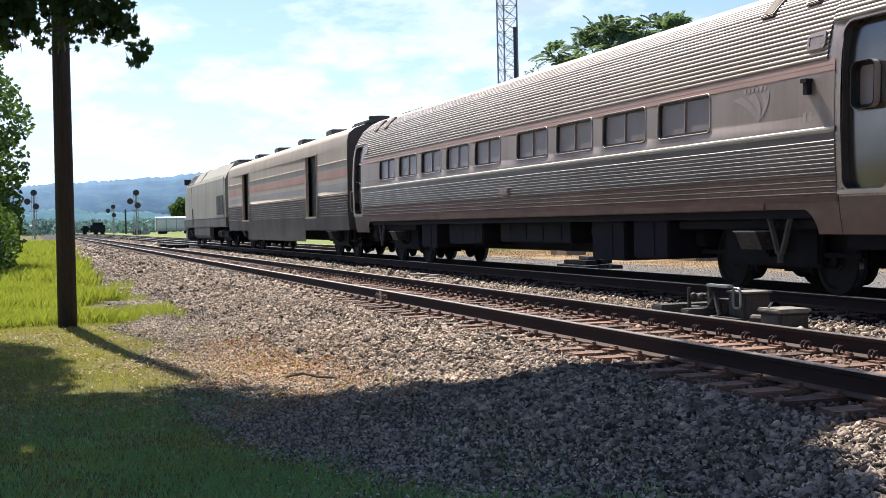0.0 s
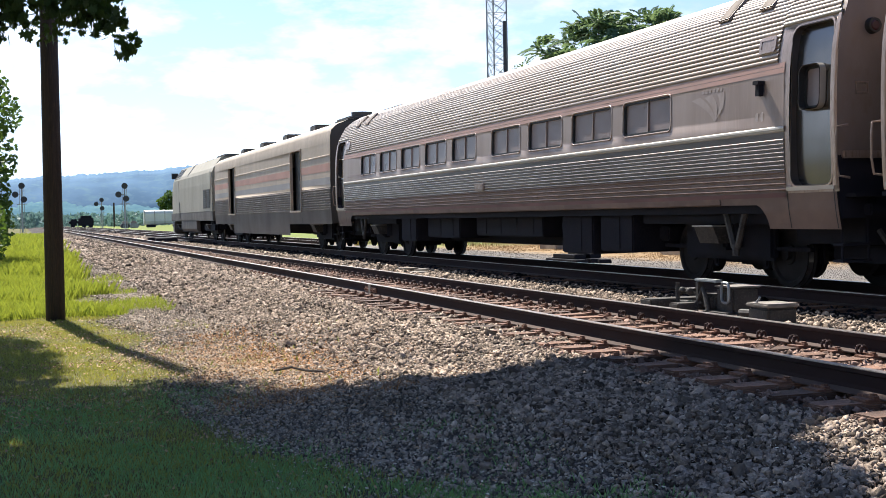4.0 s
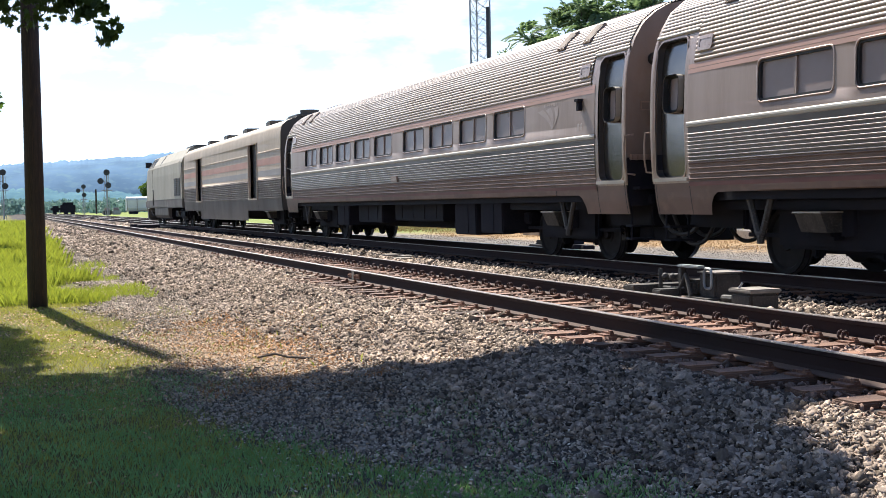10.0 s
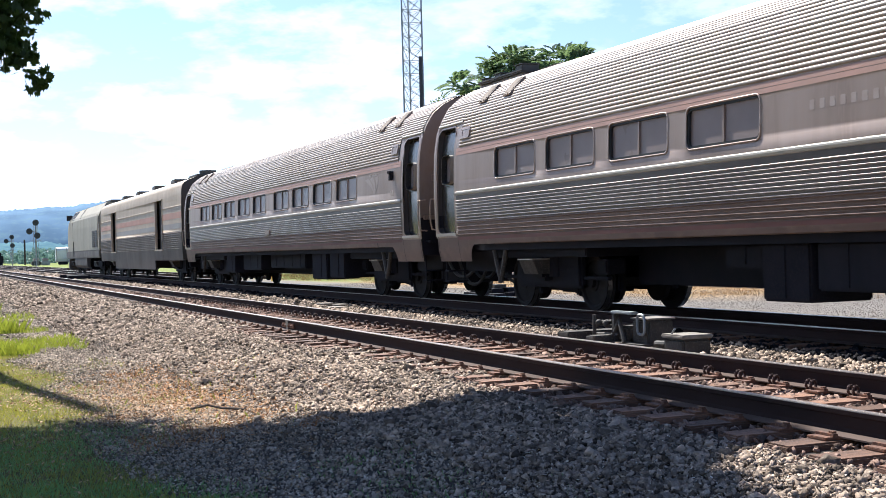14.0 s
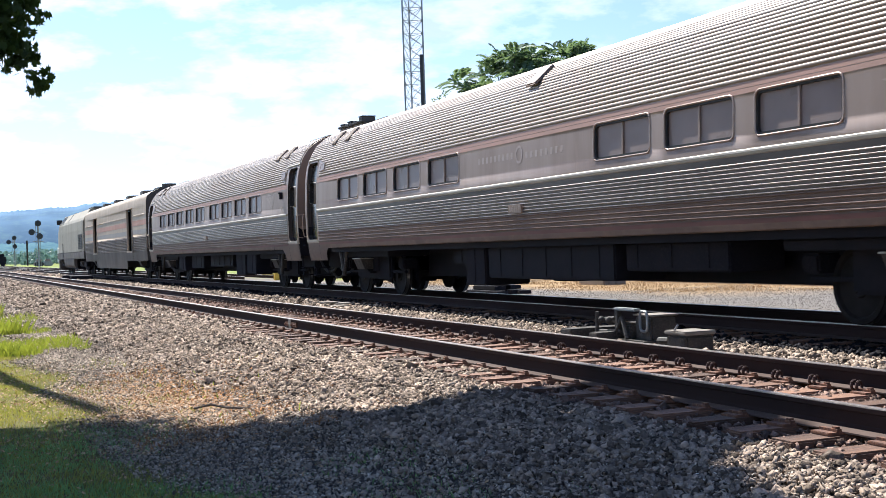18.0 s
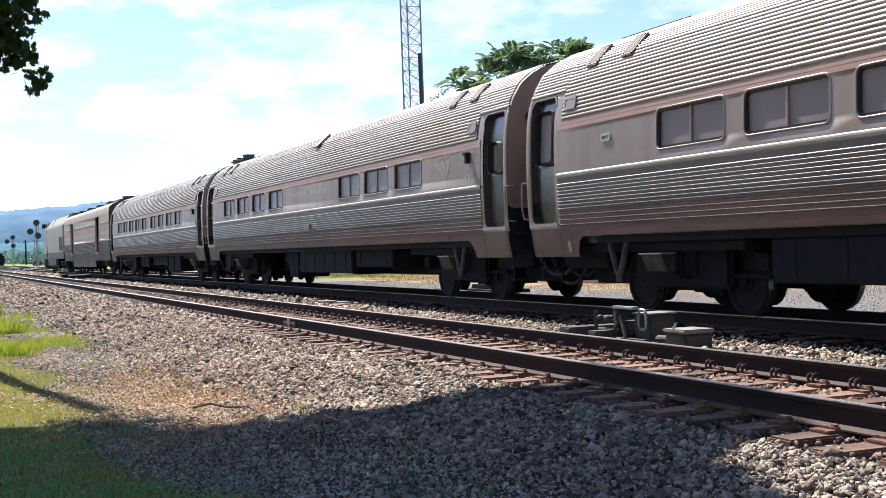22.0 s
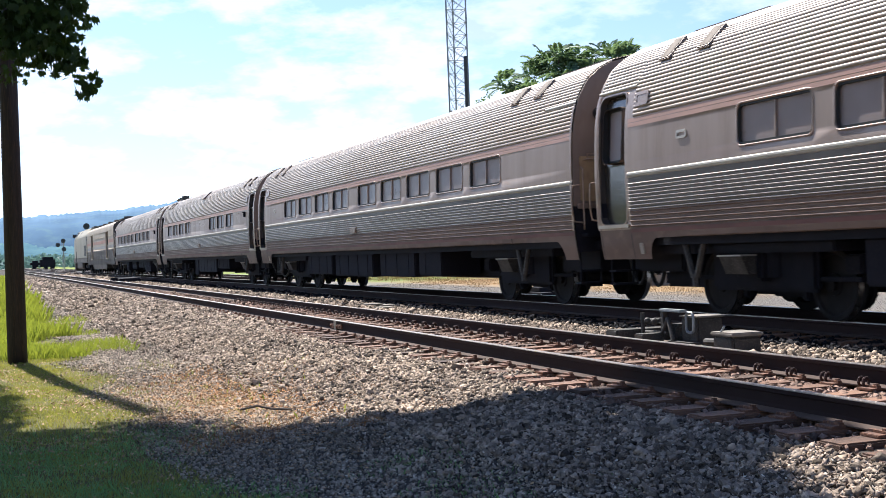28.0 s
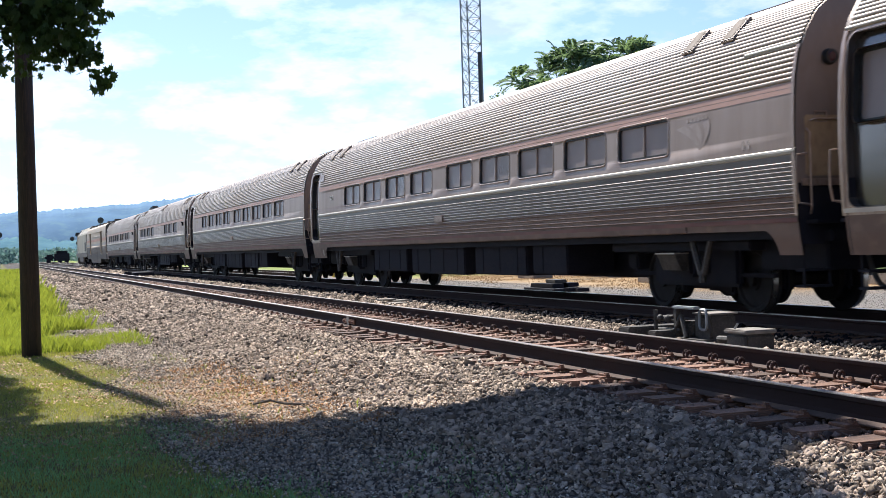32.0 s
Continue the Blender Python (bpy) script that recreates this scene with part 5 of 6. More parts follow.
def stones(name, regions, material, label, sink=0.2, keep=None):
    """regions: x0, x1, y0, y1, stones per square metre, size."""
    vs, fs, n0 = [], [], 0
    chips = np.random.default_rng(77)          # breaks each stone's corners in its own way
    for x0, x1, y0, y1, dens, size in regions:
        n = int((x1 - x0) * (y1 - y0) * dens)
        x, y = RNG.uniform(x0, x1, n), RNG.uniform(y0, y1, n)
        if keep is not None:
            k = keep(x, y)
            x, y = x[k], y[k]
            n = len(x)
        sz = size * RNG.lognormal(0, 0.33, n)
        z = ground_z(x, y) + sz * (0.35 - sink) + RNG.uniform(0, size * 0.5, n)
        v, f = scatter(STONE_V, STONE_F, np.stack([x, y, z], 1), sz, 0.66, 1.15)
        v = v + chips.normal(size=v.shape) * np.repeat(sz, len(STONE_V))[:, None] * 0.055
        vs.append(v)
        fs.append(f + n0)
        n0 += len(v)
    ob = from_arrays(name, np.concatenate(vs), np.concatenate(fs), material)
    return tagged(ob, label, "ballast", kind="stuff")


stones("ballast", [(3.3, 4.75, 4.0, 9.0, 1750, 0.035), (3.2, 4.75, 9.0, 14.0, 1700, 0.035), (2.85, 4.75, 14.0, 26.0, 1200, 0.037), (2.6, 4.75, 26.0, 42.0, 450, 0.052), (2.6, 4.75, 42.0, 70.0, 130, 0.075), (2.6, 4.75, 70.0, 160.0, 30, 0.12), (6.9, 9.2, 80.0, 150.0, 15, 0.14),
                   (6.85, 9.0, 6.0, 30.0, 640, 0.044), (7.2, 9.1, 30.0, 80.0, 130, 0.068), (2.5, 3.4, 5.0, 26.0, 90, 0.036),
                   (4.7, 5.2, 11.4, 16.0, 560, 0.045), (4.7, 5.2, 21.5, 60.0, 200, 0.065)], BALLAST, "loose grey crushed stone ballast beside the tracks")
stones("ballast", [(5.2, 5.36, 4.0, 40.0, 500, 0.036), (6.72, 6.88, 4.0, 40.0, 400, 0.036), (5.36, 6.72, 4.0, 26.0, 640, 0.04), (5.36, 6.72, 26.0, 60.0, 120, 0.07), (4.6, 5.2, 4.0, 11.4, 170, 0.045), (4.6, 5.2, 16.0, 21.5, 170, 0.045)],
       BALLAST_RUST, "rust-stained ballast stones between the rails", 0.2)
stones("ballast", [(9.05, 12.1, 4.0, 34.0, 230, 0.055), (9.2, 12.1, 34.0, 80.0, 50, 0.09)], SHADE_BALLAST, "ballast under the second track, train shade put into its colour")
stones("gravel", [(1.2, 3.5, 4.5, 14.0, 1250, 0.022), (0.8, 3.1, 14.0, 30.0, 800, 0.024), (1.0, 3.2, 30.0, 60.0, 130, 0.042), (1.6, 3.2, 60.0, 150.0, 16, 0.12)], GRAVEL, "fine loose gravel beside the lawn", 0.3,
       lambda x, y: x > 1.35 + 0.35 * noise2(x, y, 1.3) + np.where(y < 9.5, (9.5 - y) * 0.36, 0) + RNG.normal(0, 0.15, len(x)))
stones("gravel", [(12.6, 20.5, 14.0, 30.0, 260, 0.013), (12.6, 16.5, 30.0, 50.0, 90, 0.02)], YARDSTONE, "scattered pebbles on the pale gravel yard", 0.4)


# ---- grass and litter ----
def blades(name, regions, material, label, keep=None, category="grass"):
    """regions: x0, x1, y0, y1, blades per square metre, height."""
    vs, n0 = [], 0
    for x0, x1, y0, y1, dens, hgt in regions:
        n = int((x1 - x0) * (y1 - y0) * dens)
        x, y = RNG.uniform(x0, x1, n), RNG.uniform(y0, y1, n)
        if keep is not None:
            k = keep(x, y)
            x, y = x[k], y[k]
            n = len(x)
        z = ground_z(x, y) - 0.01
        h = hgt * RNG.uniform(0.45, 1.15, n)
        a = RNG.uniform(0, 6.28, n)
        lean = RNG.uniform(0.1, 0.7, n) * h
        b = RNG.uniform(0, 6.28, n)
        w = np.maximum(0.0035, 0.012 * h ** 0.4 * 0.9) * (1 + np.maximum(0, y - 40) / 30)
        dx, dy = np.cos(a) * w, np.sin(a) * w
        v = np.stack([np.stack([x - dx, y - dy, z], 1), np.stack([x + dx, y + dy, z], 1),
                      np.stack([x + dx * 0.7 + np.cos(b) * lean * 0.4, y + dy * 0.7 + np.sin(b) * lean * 0.4, z + h * 0.6], 1),
                      np.stack([x + np.cos(b) * lean, y + np.sin(b) * lean, z + h], 1)], 1)
        vs.append(v.reshape(-1, 3))
    v = np.concatenate(vs)
    f = np.arange(len(v)).reshape(-1, 4)
    return tagged(from_arrays(name, v, f, material), label, category, kind="stuff")


def lawn_keep(x, y):
    edge = 1.45 + 0.35 * noise2(x, y, 1.3) + np.where(y < 9.5, (9.5 - y) * 0.38, 0)
    return (x < edge) & (RNG.uniform(0, 1, len(x)) < np.clip((edge - x) * 1.9, 0.10, 1) * np.clip(0.72 + 0.6 * noise2(x, y, 2.1) + 0.25 * noise2(x, y, 5.3), 0.25, 1))


blades("lawn", [(-2.0, 3.8, 4.0, 9.0, 1500, 0.055), (-2.0, 2.2, 9.0, 12.0, 1900, 0.05), (-2.0, 2.2, 12.0, 21.5, 2600, 0.048)], GRASS, "short mown lawn grass at the ballast's edge", lawn_keep)


def lush_keep(x, y):
    edge = 1.75 + 0.45 * noise2(x, y, 1.5) + np.where(y < 9.5, (9.5 - y) * 0.38, 0)
    thin = np.clip((edge - x) * 1.6, 0.0, 1) * np.clip((12.6 - y + noise2(x, y, 1.1)) / 2.5, 0, 1)
    return RNG.uniform(0, 1, len(x)) < thin * np.clip(0.75 + 0.5 * noise2(x, y, 2.7) + 0.3 * noise2(x, y, 6.1), 0.15, 1)


blades("lush_grass", [(-2.0, 4.0, 4.0, 8.0, 3200, 0.06), (-2.0, 3.0, 8.0, 13.0, 2400, 0.055)], LUSH, "greener soft lawn grass, cool tree shade put into its green", lush_keep)


blades("sprigs", [(1.8, 3.6, 5.0, 9.0, 420, 0.05)], LUSH, "sparse sprigs of grass in the shaded gravel", lambda x, y: noise2(x, y, 2.2) + 0.5 * noise2(x, y, 5.0) > 0.1 + 0.5 * np.maximum(0, x - 2.6 - (9 - y) * 0.2))


def tall_keep(x, y):
    return (x < 0.95 + 0.5 * noise2(x, y, 0.8) + 0.35 * noise2(x, y, 2.3) + 0.014 * (y - 21) + RNG.normal(0, 0.12, len(x))) & ((np.abs(x - 0.43) > 0.25) | (np.abs(y - 21.2) > 0.3))


blades("tall_grass", [(-2.5, 2.2, 21.6, 25.0, 1000, 0.20), (-2.5, 2.2, 25.0, 34.0, 750, 0.33), (-3.5, 3.0, 34.0, 60.0, 190, 0.5), (-5.0, 3.6, 60.0, 130.0, 30, 0.7)], TALLGRASS, "tall bright green grass along the verge", tall_keep)
blades("weeds", [(0.9, 2.5, 22.6, 25.2, 420, 0.15), (1.4, 2.4, 28.0, 29.5, 200, 0.14), (1.6, 2.6, 33.0, 37.0, 60, 0.2), (1.4, 3.8, 10.5, 18.0, 10, 0.09)], TALLGRASS, "sparse bright green weeds in the gravel", lambda x, y: noise2(x, y, 1.4) > -0.25)
blades("dry_grass", [(15.8, 21.3, 14.0, 52.0, 150, 0.075), (15.8, 21.3, 52.0, 75.0, 80, 0.12), (22.0, 26.0, 14.0, 75.0, 60, 0.16)], DRYGRASS, "clumps of dry yellow grass along the low wall",
       lambda x, y: noise2(x, y, 1.1) + 0.6 * noise2(x, y, 3.7) > 0.7 - 0.5 * np.clip(x - 15.8 - 0.8 * np.clip(27 - y, 0, 4), 0, 2.4) + 0.5 * (x > 22) + 2.0 * (x < 15.8 + 0.8 * np.clip(27 - y, 0, 4)))
blades("dead_weeds", [(1.5, 3.9, 10.4, 17.6, 1050, 0.055)], RUSTWEED, "dry orange weeds in the gravel", lambda x, y: noise2(x, y, 1.9) + 0.5 * noise2(x, y, 4.9) > 0.05 + 0.25 * np.abs(y - 13.8) / 3)
blades("yellow_weeds", [(1.2, 2.6, 11.5, 20.0, 150, 0.07), (2.2, 3.3, 12.0, 17.0, 60, 0.06)], GRASS, "thin yellow-green weeds at the gravel's edge", lambda x, y: noise2(x, y, 2.4) + 0.4 * noise2(x, y, 6.3) > 0.25)
n = 11500
lx, ly = np.clip(RNG.normal(2.1, 0.55, n), 0.3, 4.0), np.clip(RNG.normal(13.2, 2.3, n), 5, 21)
lx[::3], ly[::3] = RNG.uniform(-1.2, 3.8, len(lx[::3])), RNG.uniform(5, 19, len(lx[::3]))
LEAF_V = np.array([(-.5, 0, 0), (-.2, .28, .05), (.25, .22, .0), (.5, 0, .06), (.25, -.22, .0), (-.2, -.28, .05)])
v, f = scatter(LEAF_V, np.array([(0, 1, 2, 3, 4, 5)]), np.stack([lx, ly, ground_z(lx, ly) + 0.03], 1), RNG.uniform(0.014, 0.04, n), 1.0, 0.5)
tagged(from_arrays("leaf_litter", v, f, LITTER), "scattered brown dead leaves on gravel and lawn", "leaves", kind="stuff")
n = 8500
lx, ly = np.clip(RNG.normal(2.7, 0.5, n), 1.4, 4.0), np.clip(RNG.normal(14.2, 1.7, n), 10.5, 20)
v, f = scatter(LEAF_V, np.array([(0, 1, 2, 3, 4, 5)]), np.stack([lx, ly, ground_z(lx, ly) + 0.025], 1), RNG.uniform(0.014, 0.034, n), 1.0, 0.5)
tagged(from_arrays("rusty_litter", v, f, RUSTWEED), "orange-brown plant debris on the gravel", "leaves", kind="stuff")
n = 6500
lx, ly = RNG.uniform(-1.0, 1.6, n), RNG.uniform(10.0, 20.5, n)
k = noise2(lx, ly, 1.6) + 0.5 * noise2(lx, ly, 4.1) > -0.1
lx, ly = lx[k], ly[k]
v, f = scatter(LEAF_V, np.array([(0, 1, 2, 3, 4, 5)]), np.stack([lx, ly, ground_z(lx, ly) + 0.045], 1), RNG.uniform(0.015, 0.045, len(lx)), 1.0, 0.6)
tagged(from_arrays("lawn_leaves", v, f, LITTER), "dry brown leaves strewn over the sunny lawn", "leaves", kind="stuff")
n = 5200
lx, ly = RNG.uniform(1.3, 4.6, n), RNG.uniform(5.0, 12.2, n)
v, f = scatter(LEAF_V, np.array([(0, 1, 2, 3, 4, 5)]), np.stack([lx, ly, ground_z(lx, ly) + 0.03], 1), RNG.uniform(0.010, 0.03, n), 1.0, 0.6)
tagged(from_arrays("straw_flecks", v, f, FLECK), "pale bits of straw and chaff on the gravel", "straw", kind="stuff")
bm = tubes([(2.35, 12.55, -0.44), (2.5, 12.45, -0.40), (2.62, 12.35, -0.43), (2.85, 12.2, -0.44)], 0.012, 6)
tagged(part("stick", bm, BARK), "fallen dry stick on the gravel", "stick")


# ---- pole, switch machine, trackside things ----
pole = thing("utility_pole", "dark creosoted wooden utility pole standing in the grass", "pole")
bm = bmesh.new()
tube(bm, (0.465, 21.2, -0.6), (0.50, 21.2, 9.5), 0.152, 0.118, 20)
part("shaft", bm, POLE, pole, "", True)

sw = thing("switch_machine", "grey cast-iron switch machine with lever handle beside the rails", "switch machine")
part("timber", boxed(7.62, 8.45, 14.62, 14.92, -0.26, -0.05, bev=0.015), MACHINE, sw, "grey headblock timber")
part("timber", boxed(7.66, 8.30, 14.00, 14.22, -0.26, -0.07, bev=0.015), MACHINE, sw, "grey headblock timber")
part("base", boxed(7.88, 8.40, 13.25, 14.75, -0.24, -0.15, bev=0.015), MACHINE, sw)
part("motor_case", boxed(8.02, 8.38, 13.30, 13.68, -0.17, 0.14, bev=0.025), MACHINE, sw, "grey box casing")
part("lid", boxed(8.00, 8.40, 13.28, 13.70, 0.14, 0.16, bev=0.008), PALE_LID, sw, "pale lid")
part("gear_case", boxed(7.98, 8.22, 13.70, 13.98, -0.16, 0.05, bev=0.04), MACHINE, sw)
part("throw_arm", boxed(7.92, 8.02, 13.52, 14.05, 0.20, 0.235, bev=0.012), GALV, sw, "worn flat lever arm")
part("lever_stop", boxed(7.93, 8.00, 13.95, 14.03, -0.15, 0.20, bev=0.012), MACHINE, sw)
bm = bmesh.new()
tube(bm, (7.93, 13.72, -0.15), (7.97, 13.90, 0.12), 0.03)
tube(bm, (7.93, 14.05, -0.15), (7.97, 13.90, 0.12), 0.028)
part("crank", bm, MACHINE, sw, "forged crank")
for zz, ya, yb in ((0.06, 14.0, 14.55), (0.10, 14.05, 14.5), (-0.06, 13.9, 14.7)):
    bm = bmesh.new()
    tube(bm, (7.95, ya, zz), (8.0, yb, zz - 0.03), 0.020)
    part("rod", bm, MACHINE, sw)
for yy, xx in ((14.12, 7.9), (14.22, 7.97), (14.34, 7.92)):
    bm = bmesh.new()
    bmesh.ops.create_uvsphere(bm, u_segments=10, v_segments=7, radius=0.045, matrix=Matrix.Translation((xx, yy, 0.07)))
    part("knuckle", bm, MACHINE, sw)
bm = bmesh.new()
tube(bm, (7.90, 14.42, -0.1), (7.90, 14.42, 0.17), 0.026)
part("post", bm, MACHINE, sw)
pts = [(7.99, 13.42 + 0.085 * a, 0.08 + 0.12 * b) for a, b in rounded(2.0, 2.0, 0.6)]
part("handle", tubes(pts + pts[:1], 0.017), GALV, sw, "worn hand-throw loop")
jb = thing("junction_box", "grey junction box with a domed lid beside the switch machine", "equipment box")
part("case", boxed(7.80, 8.18, 12.20, 12.62, -0.26, -0.02, bev=0.03), MACHINE, jb)
part("lid", boxed(7.78, 8.20, 12.18, 12.64, -0.02, 0.025, bev=0.015), PALE_LID, jb, "pale domed lid")
bm = bmesh.new()
tube(bm, (7.86, 12.60, -0.10), (7.86, 12.86, -0.11), 0.04)
part("conduit", bm, MACHINE, jb)
bm = bmesh.new()
tube(bm, (7.84, 12.5, 0.02), (7.84, 12.42, 0.09), 0.012)
part("latch", bm, GALV, jb)

pk = thing("plank_pile", "low pile of dark old timbers and plates in the yard", "timber pile")
for x, ya, yb, za, zb, mt in ((13.95, 30.5, 32.7, -0.30, -0.16, BLACK), (14.4, 30.8, 33.0, -0.30, -0.15, BLACK), (14.75, 30.6, 32.2, -0.30, -0.17, BROWNBOX), (14.1, 31.0, 32.5, -0.155, -0.04, BROWNBOX),
                              (14.55, 31.1, 32.3, -0.145, -0.03, BLACK), (14.3, 31.2, 32.0, -0.035, 0.06, MACHINE)):
    bm = boxed(-0.17, 0.17, ya - 31.6, yb - 31.6, za, zb, bev=0.015)
    bm.transform(Matrix.Translation((x, 31.6, 0)) @ Matrix.Rotation(random.uniform(-0.12, 0.12), 4, "Z"))
    part("timber", bm, mt, pk)
pb = thing("tie_plate_pile", "pale flat steel plates lying on the ballast", "metal plates")
for i, (a, b, c) in enumerate(((8.3, 27.2, 0), (8.5, 27.7, 1), (8.25, 27.9, 2))):
    part("plate", boxed(a, a + 0.35, b, b + 0.5, -0.2 + 0.03 * i, -0.17 + 0.03 * i, bev=0.006), CONCRETE, pb)
fb = thing("trackside_cover", "dark low cover plate between the tracks", "cover")
part("plate", boxed(7.6, 8.9, 78.0, 82.0, -0.25, 0.05, bev=0.05), BLACK, fb)
part("arm", boxed(7.2, 7.6, 78.5, 79.0, -0.2, 0.1, bev=0.03), BLACK, fb)

yb_ = thing("yellow_marker", "small yellow painted marker block beside the yard", "marker")
part("block", boxed(15.1, 15.32, 59.0, 59.3, -0.29, 0.20, bev=0.02), mat("yellow_paint", (0.75, 0.52, 0.06), (0.62, 0.42, 0.05), 5, 0.6), yb_)

# crossover to a third track far ahead
trackC = thing("railway_track", "diverging track beside the second one", "railway track", "railway tracks", "structure")
for off in (-0.75, 0.75):
    bm = bmesh.new()
    solid(bm, [(14.6 + off + a, z - 0.05) for a, z in RAIL_PTS], 60, 400)
    part("rail", bm, RAIL, trackC)
    part("rail_head", boxed(14.6 + off - 0.03, 14.6 + off + 0.03, 60, 400, -0.058, -0.05), RAILHEAD, trackC)
# low concrete wall of the old platform
wall = thing("platform_wall", "low weathered concrete platform wall in blocks", "wall", kind="structure")
y = 26.0
while y < 90:
    ln_ = random.uniform(1.9, 2.6)
    h_ = random.choice((0.0, 0.04, 0.09, 0.02))
    part("block", boxed(21.3, 22.0, y, y + ln_ - 0.03, -0.45, h_ + random.uniform(-0.02, 0.02), bev=0.03), CONCRETE, wall)
    y += ln_
near_wall = random.Random(8)
y = 26.0
while y > 12:
    ln_ = near_wall.uniform(1.9, 2.6)
    part("block", boxed(21.3, 22.0, y - ln_, y - 0.03, -0.45, near_wall.choice((0.0, 0.05, 0.02)), bev=0.03), CONCRETE, wall)
    y -= ln_
for yy in (34.2, 44.0):
    pl = thing("concrete_block", "pale concrete footing at the yard's edge", "concrete block", "concrete footings")
    part("block", boxed(19.0, 19.8, yy, yy + 1.6, -0.4, 0.16, bev=0.04), CONCRETE, pl)


# ---- trees ----
OAK = np.array([(0, -.5, 0), (.10, -.30, .0), (.34, -.28, .03), (.16, -.06, 0), (.46, .08, .05), (.17, .20, 0), (.27, .42, .03), (0, .5, .04),
                (-.27, .42, .03), (-.17, .20, 0), (-.46, .08, .05), (-.16, -.06, 0), (-.34, -.28, .03), (-.10, -.30, .0)])
OAK_T = np.array([(0, 1, 3), (0, 3, 11), (0, 11, 13), (1, 2, 3), (11, 12, 13), (3, 5, 9), (3, 9, 11), (3, 4, 5), (9, 10, 11), (5, 6, 7), (5, 7, 9), (7, 8, 9)])
SIMPLE = np.array([(0, -.5, 0), (.28, 0, .06), (0, .5, 0), (-.28, 0, .06)])
SIMPLE_F = np.array([(0, 1, 2, 3)])


def crown_points(lobes, n, shell=0.55):
    """Points in a crown of overlapping lobes (x, y, z, rx, ry, rz), denser near the skin."""
    out = []
    wts = np.array([l[3] * l[4] * l[5] for l in lobes]) ** 0.75
    for l, k in zip(lobes, (wts / wts.sum() * n).astype(int)):
        d = RNG.normal(size=(k, 3))
        d /= np.linalg.norm(d, axis=1)[:, None]
        r = shell + (1 - shell) * RNG.uniform(0, 1, k) ** 0.6
        r *= 1 + 0.16 * np.sin(d[:, 0] * 5 + l[0]) * np.sin(d[:, 2] * 6 + l[1])
        out.append(np.array(l[:3]) + d * r[:, None] * np.array(l[3:]))
    return np.concatenate(out)


def tree(label, base, top, lobes, n, size, material, leaf=SIMPLE, faces=SIMPLE_F, trunk_r=0.2, name="tree", extra=None):
    t = thing(name, label, "tree")
    bm = bmesh.new()
    p = Vector(base)
    q = Vector(top)
    last = p
    for i in range(1, 6):
        u = i / 5
        nx = p.lerp(q, u) + Vector((random.uniform(-.1, .1), random.uniform(-.1, .1), 0)) * (q - p).length * 0.06
        tube(bm, last, nx, trunk_r * (1 - 0.75 * (u - 0.2)), trunk_r * (1 - 0.75 * u), 10)
        last = nx
    part("trunk", bm, BARK, t)
    for l in lobes:
        bm = bmesh.new()
        s = p.lerp(q, random.uniform(0.45, 0.9))
        e = Vector(l[:3])
        mid = s.lerp(e, 0.5) + Vector((0, 0, 0.12 * (e - s).length))
        tube(bm, s, mid, trunk_r * 0.4, trunk_r * 0.25, 7)
        tube(bm, mid, e, trunk_r * 0.25, trunk_r * 0.1, 6)
        part("limb", bm, BARK, t)
    at = crown_points(lobes, n)
    v, f = scatter(leaf, faces, at, size * RNG.uniform(0.6, 1.3, len(at)), 1.0)
    from_arrays("crown", v, f, material, t)
    if extra:
        at = crown_points(extra[0], extra[1], 0.2)
        v, f = scatter(leaf, faces, at, extra[2] * RNG.uniform(0.6, 1.3, len(at)), 1.0)
        from_arrays("hanging_branch", v, f, material, t, "low hanging leafy branch")
    return t


